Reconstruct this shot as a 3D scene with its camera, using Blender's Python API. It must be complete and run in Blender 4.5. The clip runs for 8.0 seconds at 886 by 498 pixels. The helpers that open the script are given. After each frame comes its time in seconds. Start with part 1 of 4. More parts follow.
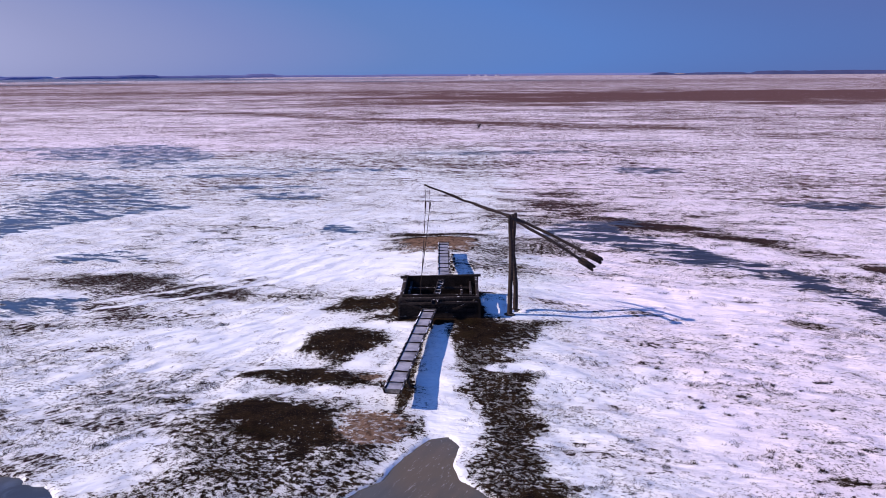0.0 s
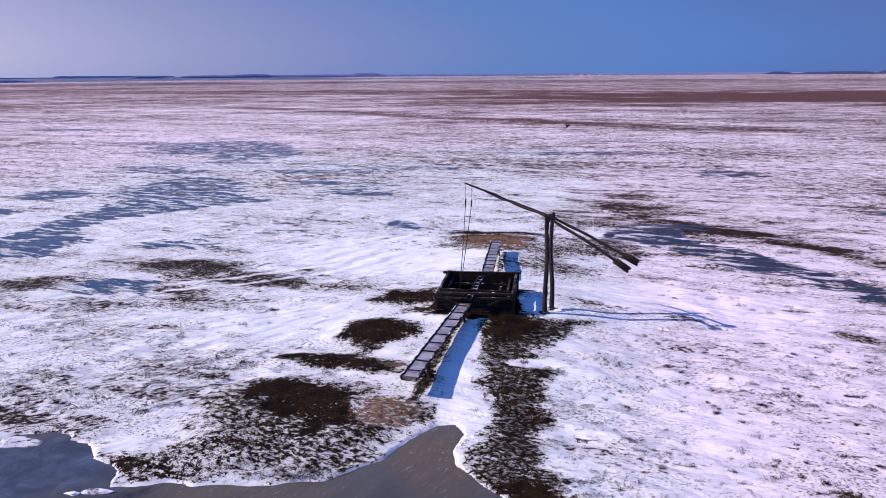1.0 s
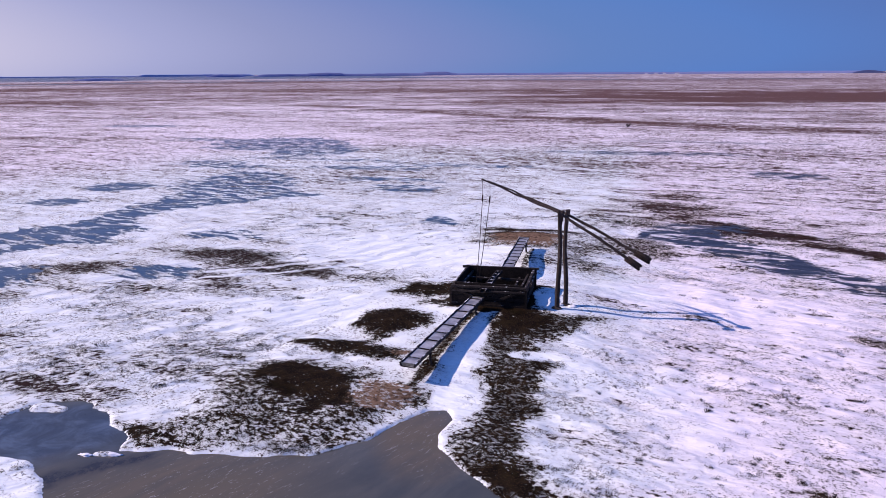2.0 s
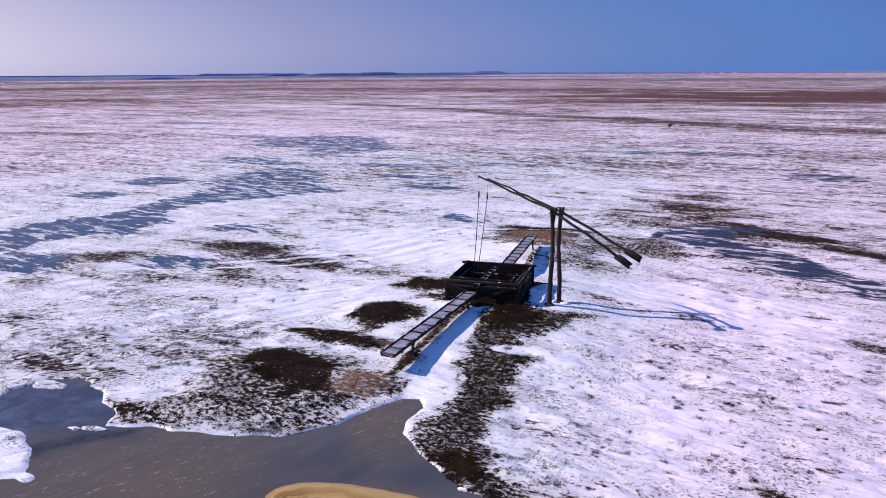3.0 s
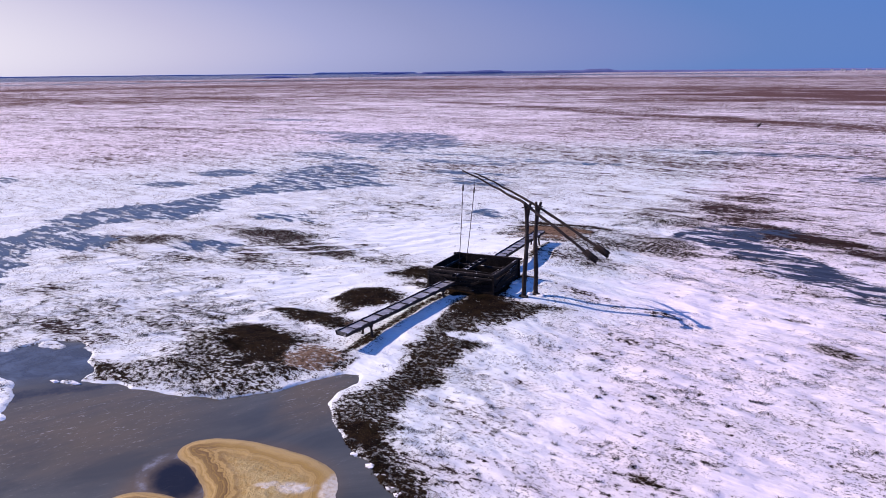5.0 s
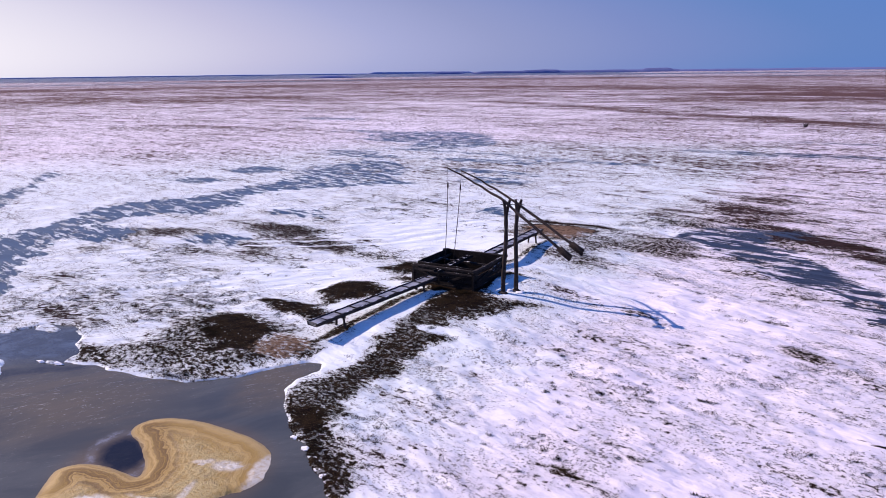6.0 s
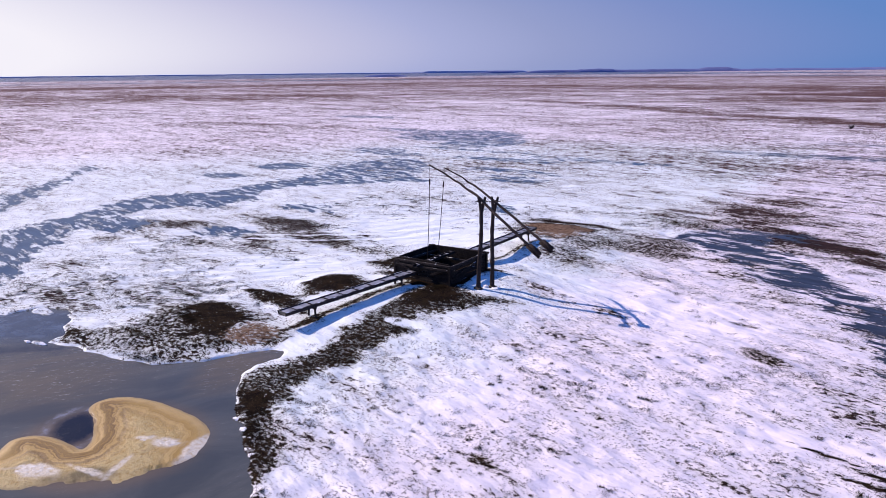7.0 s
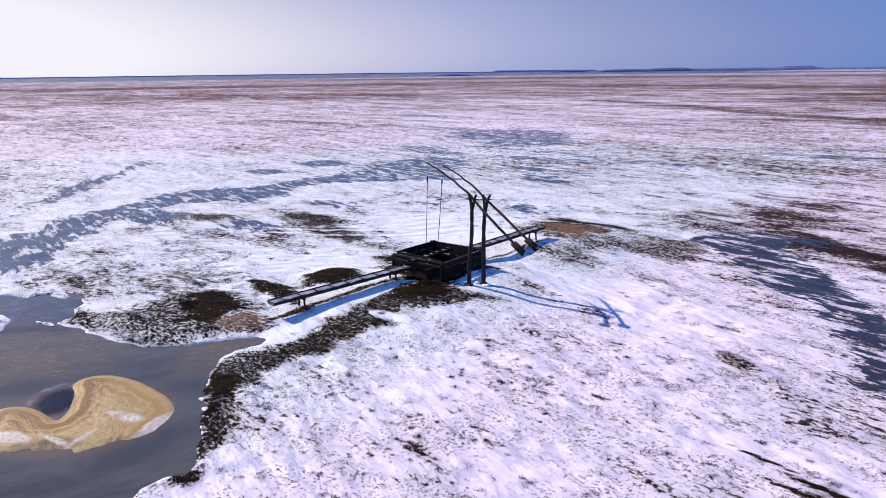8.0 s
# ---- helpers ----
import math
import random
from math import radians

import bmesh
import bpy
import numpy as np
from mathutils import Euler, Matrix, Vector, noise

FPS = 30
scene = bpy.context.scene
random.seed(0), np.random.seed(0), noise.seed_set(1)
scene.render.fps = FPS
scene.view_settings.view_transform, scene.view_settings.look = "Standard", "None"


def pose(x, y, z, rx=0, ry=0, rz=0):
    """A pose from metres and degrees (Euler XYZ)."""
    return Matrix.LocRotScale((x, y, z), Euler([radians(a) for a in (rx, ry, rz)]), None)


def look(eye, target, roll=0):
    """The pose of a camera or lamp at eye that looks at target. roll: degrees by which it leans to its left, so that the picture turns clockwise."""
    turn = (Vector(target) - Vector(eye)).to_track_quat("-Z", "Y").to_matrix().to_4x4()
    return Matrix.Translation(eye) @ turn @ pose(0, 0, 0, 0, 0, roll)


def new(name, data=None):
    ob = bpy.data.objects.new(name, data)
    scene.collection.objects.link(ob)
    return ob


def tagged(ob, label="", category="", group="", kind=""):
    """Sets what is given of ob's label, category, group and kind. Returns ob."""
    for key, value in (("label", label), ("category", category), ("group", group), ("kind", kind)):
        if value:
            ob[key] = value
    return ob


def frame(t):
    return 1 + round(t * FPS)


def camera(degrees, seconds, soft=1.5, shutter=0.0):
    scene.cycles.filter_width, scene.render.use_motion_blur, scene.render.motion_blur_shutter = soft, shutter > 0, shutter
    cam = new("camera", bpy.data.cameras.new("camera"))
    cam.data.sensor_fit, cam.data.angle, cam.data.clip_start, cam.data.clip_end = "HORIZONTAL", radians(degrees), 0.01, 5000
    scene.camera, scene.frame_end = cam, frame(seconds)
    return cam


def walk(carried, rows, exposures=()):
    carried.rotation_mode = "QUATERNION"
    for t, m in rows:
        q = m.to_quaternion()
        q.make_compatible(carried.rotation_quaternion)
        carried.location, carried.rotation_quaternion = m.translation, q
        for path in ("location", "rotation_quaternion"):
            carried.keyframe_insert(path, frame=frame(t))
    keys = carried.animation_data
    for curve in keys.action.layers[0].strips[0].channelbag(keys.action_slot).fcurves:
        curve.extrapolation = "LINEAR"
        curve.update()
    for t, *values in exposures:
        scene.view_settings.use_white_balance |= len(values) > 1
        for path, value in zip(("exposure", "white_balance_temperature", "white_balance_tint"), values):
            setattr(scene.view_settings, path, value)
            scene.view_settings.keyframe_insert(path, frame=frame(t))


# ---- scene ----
cam = camera(63.7, 8.0, soft=0.70)
PATH = [
    (0, (0.068, 0.048, 10.438), (0.06, 1.99, 9.959), -0.4),
    (0.5, (1.317, -0.317, 10.461), (1.178, 1.62, 9.982), -0.4),
    (1, (2.623, -0.68, 10.506), (2.346, 1.242, 10.027), -0.4),
    (1.5, (3.862, -0.939, 10.514), (3.482, 0.965, 10.033), -0.4),
    (2, (5.023, -1.123, 10.488), (4.56, 0.762, 10.007), -0.4),
    (3.5, (8.911, -1.15, 10.439), (8.253, 0.676, 9.956), -0.4),
    (4, (10.356, -0.985, 10.414), (9.631, 0.815, 9.931), -0.5),
    (4.5, (11.77, -0.778, 10.423), (10.976, 0.992, 9.939), -0.5),
    (6, (16.503, 0.575, 10.355), (15.508, 2.24, 9.871), -0.7),
    (6.5, (18.128, 1.167, 10.332), (17.074, 2.796, 9.847), -0.6),
    (7, (19.735, 1.864, 10.309), (18.621, 3.452, 9.824), -0.6),
    (7.5, (21.401, 2.647, 10.297), (20.21, 4.179, 9.812), -0.7),
    (8, (22.923, 3.474, 10.283), (21.661, 4.949, 9.798), -0.7),
]
walk(cam, [(t, look(eye, target, roll)) for t, eye, target, roll in PATH],
     [(0, 0.42, 6500, 11.5), (4, 0.43, 6500, 11.5), (6, 0.47, 6490, 9.5), (8, 0.52, 6470, 4.5)])

# ---- world and sun ----
SUN_AZ, SUN_EL = 263.3, 34.4
world = bpy.data.worlds.new("winter_sky")
scene.world = world
world.use_nodes = True
wn, wl = world.node_tree.nodes, world.node_tree.links
wn.clear()
sky = wn.new("ShaderNodeTexSky")
sky.sky_type, sky.sun_disc = "NISHITA", False
sky.sun_elevation, sky.sun_rotation = radians(SUN_EL), radians(SUN_AZ)
sky.air_density, sky.dust_density, sky.ozone_density, sky.altitude = 1.0, 0.6, 4.0, 100
def sky_node(kind, op=None, *values):
    node = wn.new(kind)
    if op:
        node.operation = op
    for slot, v in enumerate(values):
        if hasattr(v, "is_output"):
            wl.new(v, node.inputs[slot])
        elif v is not None:
            node.inputs[slot].default_value = v
    return node.outputs[0]


# the hazy side towards the sun is pale, the far side and the upper sky deep blue
aim = wn.new("ShaderNodeTexCoord").outputs["Generated"]
axis = wn.new("ShaderNodeVectorMath")
axis.operation, axis.inputs[1].default_value = "DOT_PRODUCT", (math.sin(radians(SUN_AZ)), math.cos(radians(SUN_AZ)), 0)
wl.new(aim, axis.inputs[0])
up_z = wn.new("ShaderNodeSeparateXYZ")
wl.new(aim, up_z.inputs[0])
low = wn.new("ShaderNodeMapRange")
for key, value in (("From Min", 0.2), ("From Max", 0.6), ("To Min", 0.45), ("To Max", 0.15)):
    low.inputs[key].default_value = value
wl.new(up_z.outputs["Z"], low.inputs["Value"])
bright = sky_node("ShaderNodeRGBToBW", None, sky.outputs[0])
haze = sky_node("ShaderNodeMath", "MULTIPLY_ADD", axis.outputs["Value"], low.outputs[0], 0.40)
haze = sky_node("ShaderNodeMath", "ADD", haze, sky_node("ShaderNodeMath", "MULTIPLY_ADD", bright, 0.035, -0.147))
near_horizon = wn.new("ShaderNodeMapRange")
for key, value in (("From Min", 0.0), ("From Max", 0.16), ("To Min", 0.10), ("To Max", 0.0)):
    near_horizon.inputs[key].default_value = value
wl.new(up_z.outputs["Z"], near_horizon.inputs["Value"])
haze = sky_node("ShaderNodeMath", "ADD", haze, near_horizon.outputs[0])
tones = wn.new("ShaderNodeValToRGB")
for place_, tone in ((0.12, (0.108, 0.142, 0.375)), (0.27, (0.102, 0.190, 0.495)), (0.36, (0.108, 0.230, 0.590)), (0.46, (0.135, 0.245, 0.565)), (0.56, (0.215, 0.280, 0.580)),
                     (0.66, (0.310, 0.348, 0.610)), (0.74, (0.410, 0.432, 0.700)), (0.83, (0.580, 0.560, 0.770)), (0.92, (0.77, 0.735, 0.88)), (0.995, (0.92, 0.87, 0.96))):
    tones.color_ramp.elements.new(place_).color = (*tone, 1)
tones.color_ramp.elements.remove(tones.color_ramp.elements[0])
tones.color_ramp.elements.remove(tones.color_ramp.elements[len(tones.color_ramp.elements) - 1])
wl.new(haze, tones.inputs[0])
gain = wn.new("ShaderNodeVectorMath")
gain.operation = "SCALE"
gain.inputs["Scale"].default_value = 5.9
# the sky overhead is a deeper, cleaner blue than the haze along the horizon
upper = wn.new("ShaderNodeMapRange")
for key, value in (("From Min", 0.08), ("From Max", 0.42), ("To Min", 0.0), ("To Max", 0.9)):
    upper.inputs[key].default_value = value
wl.new(up_z.outputs["Z"], upper.inputs["Value"])
deep_blue = wn.new("ShaderNodeMix")
deep_blue.data_type = "RGBA"
sunward = sky_node("ShaderNodeMath", "MULTIPLY_ADD", sky_node("ShaderNodeMath", "MAXIMUM", axis.outputs["Value"], 0.0), -0.5, 1.0)
wl.new(sky_node("ShaderNodeMath", "MULTIPLY", upper.outputs[0], sunward), deep_blue.inputs["Factor"])
wl.new(tones.outputs[0], deep_blue.inputs["A"])
deep_blue.inputs["B"].default_value = (0.052, 0.165, 0.60, 1)
wl.new(deep_blue.outputs["Result"], gain.inputs[0])
back = wn.new("ShaderNodeBackground")
back.inputs["Strength"].default_value = 0.12
wout = wn.new("ShaderNodeOutputWorld")
wl.new(gain.outputs[0], back.inputs["Color"])
wl.new(back.outputs[0], wout.inputs[0])
sun_data = bpy.data.lights.new("sun", "SUN")
sun_data.energy, sun_data.angle, sun_data.color = 3.7, radians(0.5), (1.0, 0.80, 0.76)
new("sun", sun_data).matrix_world = look((-145, -17, 100), (0, 0, 0))


# ---- materials ----
def node_kit(name):
    """A new node material with short helpers to wire it."""
    m = bpy.data.materials.new(name)
    m.use_nodes = True
    n, l = m.node_tree.nodes, m.node_tree.links
    bsdf = n["Principled BSDF"]

    def put(sock, v):
        if hasattr(v, "is_output"):
            l.new(v, sock)
        elif isinstance(v, tuple) and len(v) == 3 and sock.type == "RGBA":
            sock.default_value = (*v, 1)
        else:
            sock.default_value = v

    def noise_tex(vec, scale, detail=4.0, rough=0.55, distort=0.0):
        t = n.new("ShaderNodeTexNoise")
        put(t.inputs["Vector"], vec)
        t.inputs["Scale"].default_value, t.inputs["Detail"].default_value = scale, detail
        t.inputs["Roughness"].default_value, t.inputs["Distortion"].default_value = rough, distort
        return t.outputs["Fac"]

    def maths(op, a, b=0.0, c=0.0):
        t = n.new("ShaderNodeMath")
        t.operation = op
        for i, v in enumerate((a, b, c)):
            put(t.inputs[i], v)
        return t.outputs[0]

    def ramp(v, lo, hi, to_lo=0.0, to_hi=1.0, smooth=True):
        t = n.new("ShaderNodeMapRange")
        t.interpolation_type = "SMOOTHSTEP" if smooth else "LINEAR"
        for key, x in (("Value", v), ("From Min", lo), ("From Max", hi), ("To Min", to_lo), ("To Max", to_hi)):
            put(t.inputs[key], x)
        return t.outputs[0]

    def mix(f, a, b, blend="MIX"):
        t = n.new("ShaderNodeMix")
        t.data_type, t.blend_type = "RGBA", blend
        put(t.inputs["Factor"], f), put(t.inputs["A"], a), put(t.inputs["B"], b)
        return t.outputs["Result"]

    def lerp(f, a, b):
        t = n.new("ShaderNodeMix")
        t.data_type = "FLOAT"
        put(t.inputs["Factor"], f), put(t.inputs["A"], a), put(t.inputs["B"], b)
        return t.outputs["Result"]

    def attr(key):
        t = n.new("ShaderNodeAttribute")
        t.attribute_name = key
        return t.outputs["Fac"]

    def place(sx=1.0, sy=1.0, sz=1.0, rz=0.0, local=False):
        g = n.new("ShaderNodeTexCoord").outputs["Object"] if local else n.new("ShaderNodeNewGeometry").outputs["Position"]
        for size, turn in (((1, 1, 1), rz), ((sx, sy, sz), 0)):
            t = n.new("ShaderNodeMapping")
            put(t.inputs["Vector"], g)
            t.inputs["Scale"].default_value, t.inputs["Rotation"].default_value = size, (0, 0, radians(turn))
            g = t.outputs[0]
        return g

    def bump(height, strength, dist, normal=None):
        t = n.new("ShaderNodeBump")
        put(t.inputs["Height"], height)
        put(t.inputs["Strength"], strength)
        t.inputs["Distance"].default_value = dist
        if normal is not None:
            l.new(normal, t.inputs["Normal"])
        return t.outputs[0]

    def surface(color, rough, normal=None, spec=None, metal=None):
        put(bsdf.inputs["Base Color"], color), put(bsdf.inputs["Roughness"], rough)
        if normal is not None:
            l.new(normal, bsdf.inputs["Normal"])
        if spec is not None:
            put(bsdf.inputs["Specular IOR Level"], spec)
        if metal is not None:
            put(bsdf.inputs["Metallic"], metal)
        return m

    class Kit:
        pass
    k = Kit()
    k.noise, k.maths, k.ramp, k.mix, k.lerp, k.attr, k.place, k.bump, k.surface, k.nodes, k.links = (
        noise_tex, maths, ramp, mix, lerp, attr, place, bump, surface, n, l)
    return k


def ground_material():
    k = node_kit("snowy_steppe")
    p = k.place()
    streak = k.place(0.36, 1.0, 1.0, 12)
    big, mid = k.noise(streak, 0.045, 3), k.noise(streak, 0.5, 7, 0.66)
    across = k.nodes.new("ShaderNodeSeparateXYZ")
    k.links.new(k.place(), across.inputs[0])
    east = k.ramp(across.outputs["X"], -7.0, 1.0)
    # the snow is blown north-east over the western field and eastwards over the rest
    fine = k.lerp(east, k.noise(k.place(0.50, 1.0, 1.0, -38), 5.2, 7, 0.76), k.noise(k.place(0.62, 1.0, 1.0, 12), 5.2, 7, 0.76))
    grain = k.noise(p, 26.0, 3, 0.6)
    bare, soil, ice, dry = k.attr("bare"), k.attr("soil"), k.attr("ice"), k.attr("dry")
    sward = k.attr("sward")
    fine = k.lerp(sward, fine, k.maths("MULTIPLY_ADD", k.noise(k.place(0.75, 1, 1, 8), 6.5, 7, 0.76), 1.35, -0.175))
    # over the open plain the tufts gather into clumps about a metre across
    out = k.attr("out")
    clumps = k.noise(k.place(0.7, 1.0, 1.0, 12), 1.5, 7, 0.74)
    wide = k.noise(k.place(0.4, 1.0, 1.0, 6), 0.16, 5, 0.62)
    fine = k.lerp(out, fine, k.maths("MULTIPLY_ADD", fine, 0.55, 0.225))
    cover = k.maths("ADD", bare, k.maths("MULTIPLY_ADD", big, 0.55, -0.275))
    open_field = k.maths("ADD", k.maths("MULTIPLY_ADD", clumps, 1.7, -0.85), k.maths("MULTIPLY", k.maths("MULTIPLY_ADD", wide, 0.8, -0.4), dry))
    cover = k.maths("ADD", cover, k.maths("MULTIPLY", open_field, out))
    cover = k.maths("ADD", cover, k.maths("MULTIPLY", k.maths("MULTIPLY_ADD", mid, 0.95, -0.475), k.maths("MULTIPLY_ADD", sward, -0.5, 1.0)))
    total = k.maths("ADD", k.maths("ADD", fine, cover), k.maths("MULTIPLY_ADD", grain, 0.24, -0.12))
    edge_lo, edge_hi = k.lerp(out, 0.60, 0.50), k.lerp(out, 0.66, 0.84)
    grassy = k.ramp(total, edge_lo, edge_hi)
    # peppery stubble in loose drifts
    loose = k.ramp(k.noise(k.place(0.5, 1.0, 1.0, 12), 0.75, 5, 0.62), 0.42, 0.56)
    pepper = k.ramp(k.noise(k.place(0.8, 1.0, 1.0, 12), 10.5, 5, 0.74), 0.545, 0.58)
    pepper = k.maths("MULTIPLY", k.maths("MULTIPLY", pepper, loose), k.ramp(bare, -0.12, 0.02, 0.2, 0.95))
    grassy = k.maths("MAXIMUM", grassy, pepper)
    # flecks of snow caught in the thinner turf
    fleck = k.ramp(k.noise(k.place(0.75, 1.0, 1.0, 12), 6.0, 6, 0.74), 0.53, 0.57)
    fleck = k.maths("MULTIPLY", k.maths("MULTIPLY", fleck, sward), k.ramp(bare, 0.235, 0.325, 1.0, 0.0))
    grassy = k.maths("MULTIPLY", grassy, k.maths("SUBTRACT", 1.0, fleck))
    thin = k.ramp(k.maths("ADD", cover, k.maths("MULTIPLY", fine, 0.5)), 0.12, 0.48, 0.0, k.lerp(dry, 0.24, 0.42))
    grassy = k.maths("MAXIMUM", grassy, thin)
    # bare ground: dark turf where dense, browner stubble where it pokes through, dry reeds far out
    hue_n = k.noise(p, 1.7, 5, 0.65)
    turf = k.mix(k.ramp(hue_n, 0.38, 0.66), (0.0088, 0.0062, 0.0050), (0.028, 0.018, 0.0092))
    turf = k.mix(k.ramp(grain, 0.52, 0.68), turf, (0.080, 0.050, 0.028))
    stubble = k.mix(k.ramp(hue_n, 0.35, 0.65), (0.043, 0.024, 0.023), (0.135, 0.073, 0.062))
    stubble = k.mix(out, k.mix(hue_n, (0.020, 0.015, 0.017), (0.060, 0.036, 0.032)), stubble)
    veg = k.mix(sward, stubble, turf)
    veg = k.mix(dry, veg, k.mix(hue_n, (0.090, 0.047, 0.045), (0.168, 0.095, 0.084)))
    loam = k.mix(k.ramp(k.noise(p, 5.0, 8, 0.80), 0.34, 0.58), (0.040, 0.024, 0.015), (0.285, 0.185, 0.122))
    veg = k.mix(k.ramp(k.maths("ADD", soil, k.maths("MULTIPLY_ADD", k.noise(p, 3.5, 6, 0.75), 2.4, -1.2)), 0.35, 0.65), veg, loam)
    snow = k.mix(k.ramp(mid, 0.3, 0.7), (0.835, 0.890, 0.895), (0.885, 0.940, 0.935))
    # a pink colour cast is painted into the snow far out and eastwards
    pink_cast = k.maths("MAXIMUM", k.ramp(dry, 0.0, 0.5), k.ramp(k.maths("ADD", across.outputs["X"], k.maths("MULTIPLY_ADD", mid, 10.0, -5.0)), 3.0, 10.0))
    snow = k.mix(pink_cast, snow, k.mix(k.ramp(mid, 0.3, 0.7), (0.94, 0.855, 0.91), (0.955, 0.895, 0.935)))
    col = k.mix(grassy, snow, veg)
    # frozen puddles with snow blown across them in streaks
    drift = k.noise(k.place(0.5, 1.2, 1.0, 12), 0.9, 8, 0.70)
    blown = k.ramp(k.noise(k.place(0.34, 1.3, 1.0, 12), 1.15, 8, 0.72), 0.515, 0.55)
    frozen = k.ramp(k.maths("ADD", ice, k.maths("MULTIPLY", k.maths("MULTIPLY_ADD", drift, 2.2, -1.1), k.ramp(ice, 0.02, 0.2))), 0.47, 0.53)
    frozen = k.maths("MULTIPLY", frozen, k.maths("SUBTRACT", 1.0, k.maths("MULTIPLY", blown, k.ramp(ice, 0.8, 1.0, 0.95, 0.85))))
    # the sky's blue reflection is put into the colour of the western ice
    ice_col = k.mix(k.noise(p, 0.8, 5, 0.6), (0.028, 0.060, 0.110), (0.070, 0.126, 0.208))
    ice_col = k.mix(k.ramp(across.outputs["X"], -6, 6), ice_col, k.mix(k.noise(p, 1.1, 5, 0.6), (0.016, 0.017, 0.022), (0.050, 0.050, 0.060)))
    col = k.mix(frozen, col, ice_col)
    drifts = k.lerp(east, k.noise(k.place(0.42, 1.0, 1.0, -38), 1.25, 3, 0.42), k.noise(k.place(0.5, 1.0, 1.0, 14), 1.25, 3, 0.42))
    relief = k.maths("ADD", k.maths("MULTIPLY", fine, 0.16), k.maths("MULTIPLY", drifts, 3.4))
    relief = k.maths("MULTIPLY", k.maths("ADD", relief, k.maths("MULTIPLY", grassy, k.maths("MULTIPLY", grain, 0.9))), k.maths("SUBTRACT", 1.0, frozen))
    nrm = k.bump(relief, 0.8, 0.15)
    rough = k.lerp(frozen, k.lerp(grassy, 0.62, 0.95), 0.34)
    return k.surface(col, rough, nrm, k.lerp(frozen, k.lerp(grassy, 0.2, 0.03), 0.22))


def pond_material():
    k = node_kit("pond_ice")
    p = k.place()
    cloud, fine = k.noise(k.place(0.6, 1, 1, -55), 0.42, 6, 0.62, 0.8), k.noise(p, 7.0, 5, 0.65)
    flow = k.noise(k.place(0.22, 1.3, 1, -62), 1.3, 6, 0.66, 0.7)
    brown = k.attr("brown")
    col = k.mix(k.ramp(cloud, 0.33, 0.68), (0.062, 0.064, 0.054), (0.100, 0.100, 0.084))
    col = k.mix(k.maths("MULTIPLY", brown, k.ramp(cloud, 0.3, 0.65, 0.55, 1.0)), col, (0.122, 0.098, 0.054))
    col = k.mix(k.maths("MULTIPLY", k.ramp(flow, 0.42, 0.66), k.maths("MULTIPLY_ADD", brown, 0.40, 0.06)), col, (0.150, 0.115, 0.068))
    # pale flakes of rime strewn along the flow
    flake = k.maths("MULTIPLY", k.ramp(k.noise(k.place(0.40, 1.3, 1, -62), 9.0, 6, 0.76), 0.585, 0.64), k.ramp(k.maths("ADD", cloud, k.maths("MULTIPLY", brown, 0.16)), 0.48, 0.62))
    col = k.mix(k.maths("MULTIPLY", flake, k.maths("MULTIPLY_ADD", brown, 0.26, 0.08)), col, (0.56, 0.53, 0.48))
    # small pool's ice with painted sky reflection; the dark eye beside the ochre crust
    col = k.mix(k.maths("MULTIPLY", k.attr("milk"), k.ramp(cloud, 0.25, 0.65, 0.5, 1.0)), col, k.mix(k.ramp(k.noise(p, 0.9, 7, 0.66, 0.6), 0.38, 0.66), (0.036, 0.050, 0.078), (0.110, 0.150, 0.215)))
    col = k.mix(k.attr("stain"), col, (0.20, 0.125, 0.05))
    col = k.mix(k.maths("MULTIPLY", k.attr("seam"), k.ramp(k.noise(p, 3.0, 6, 0.7), 0.35, 0.6, 0.4, 0.9)), col, (0.026, 0.022, 0.018))
    frost = k.maths("MULTIPLY", k.ramp(k.attr("eye"), 0.02, 0.22), k.ramp(k.attr("eye"), 0.5, 0.2))
    col = k.mix(k.maths("MULTIPLY", frost, k.ramp(k.noise(p, 2.2, 6, 0.7), 0.42, 0.62, 0.1, 0.75)), col, (0.30, 0.31, 0.34))
    smudge = k.ramp(k.maths("ADD", k.attr("eye"), k.maths("MULTIPLY_ADD", k.noise(p, 1.6, 5, 0.6), 0.6, -0.3)), 0.25, 0.8)
    col = k.mix(k.maths("MULTIPLY", smudge, 0.95), col, (0.010, 0.013, 0.024))
    nrm = k.bump(k.maths("ADD", k.maths("ADD", fine, k.maths("MULTIPLY", flow, 1.5)), k.maths("MULTIPLY", flake, 1.2)), 0.14, 0.02)
    return k.surface(col, k.ramp(cloud, 0.3, 0.7, 0.10, 0.26), nrm, k.lerp(smudge, 0.50, 0.16))


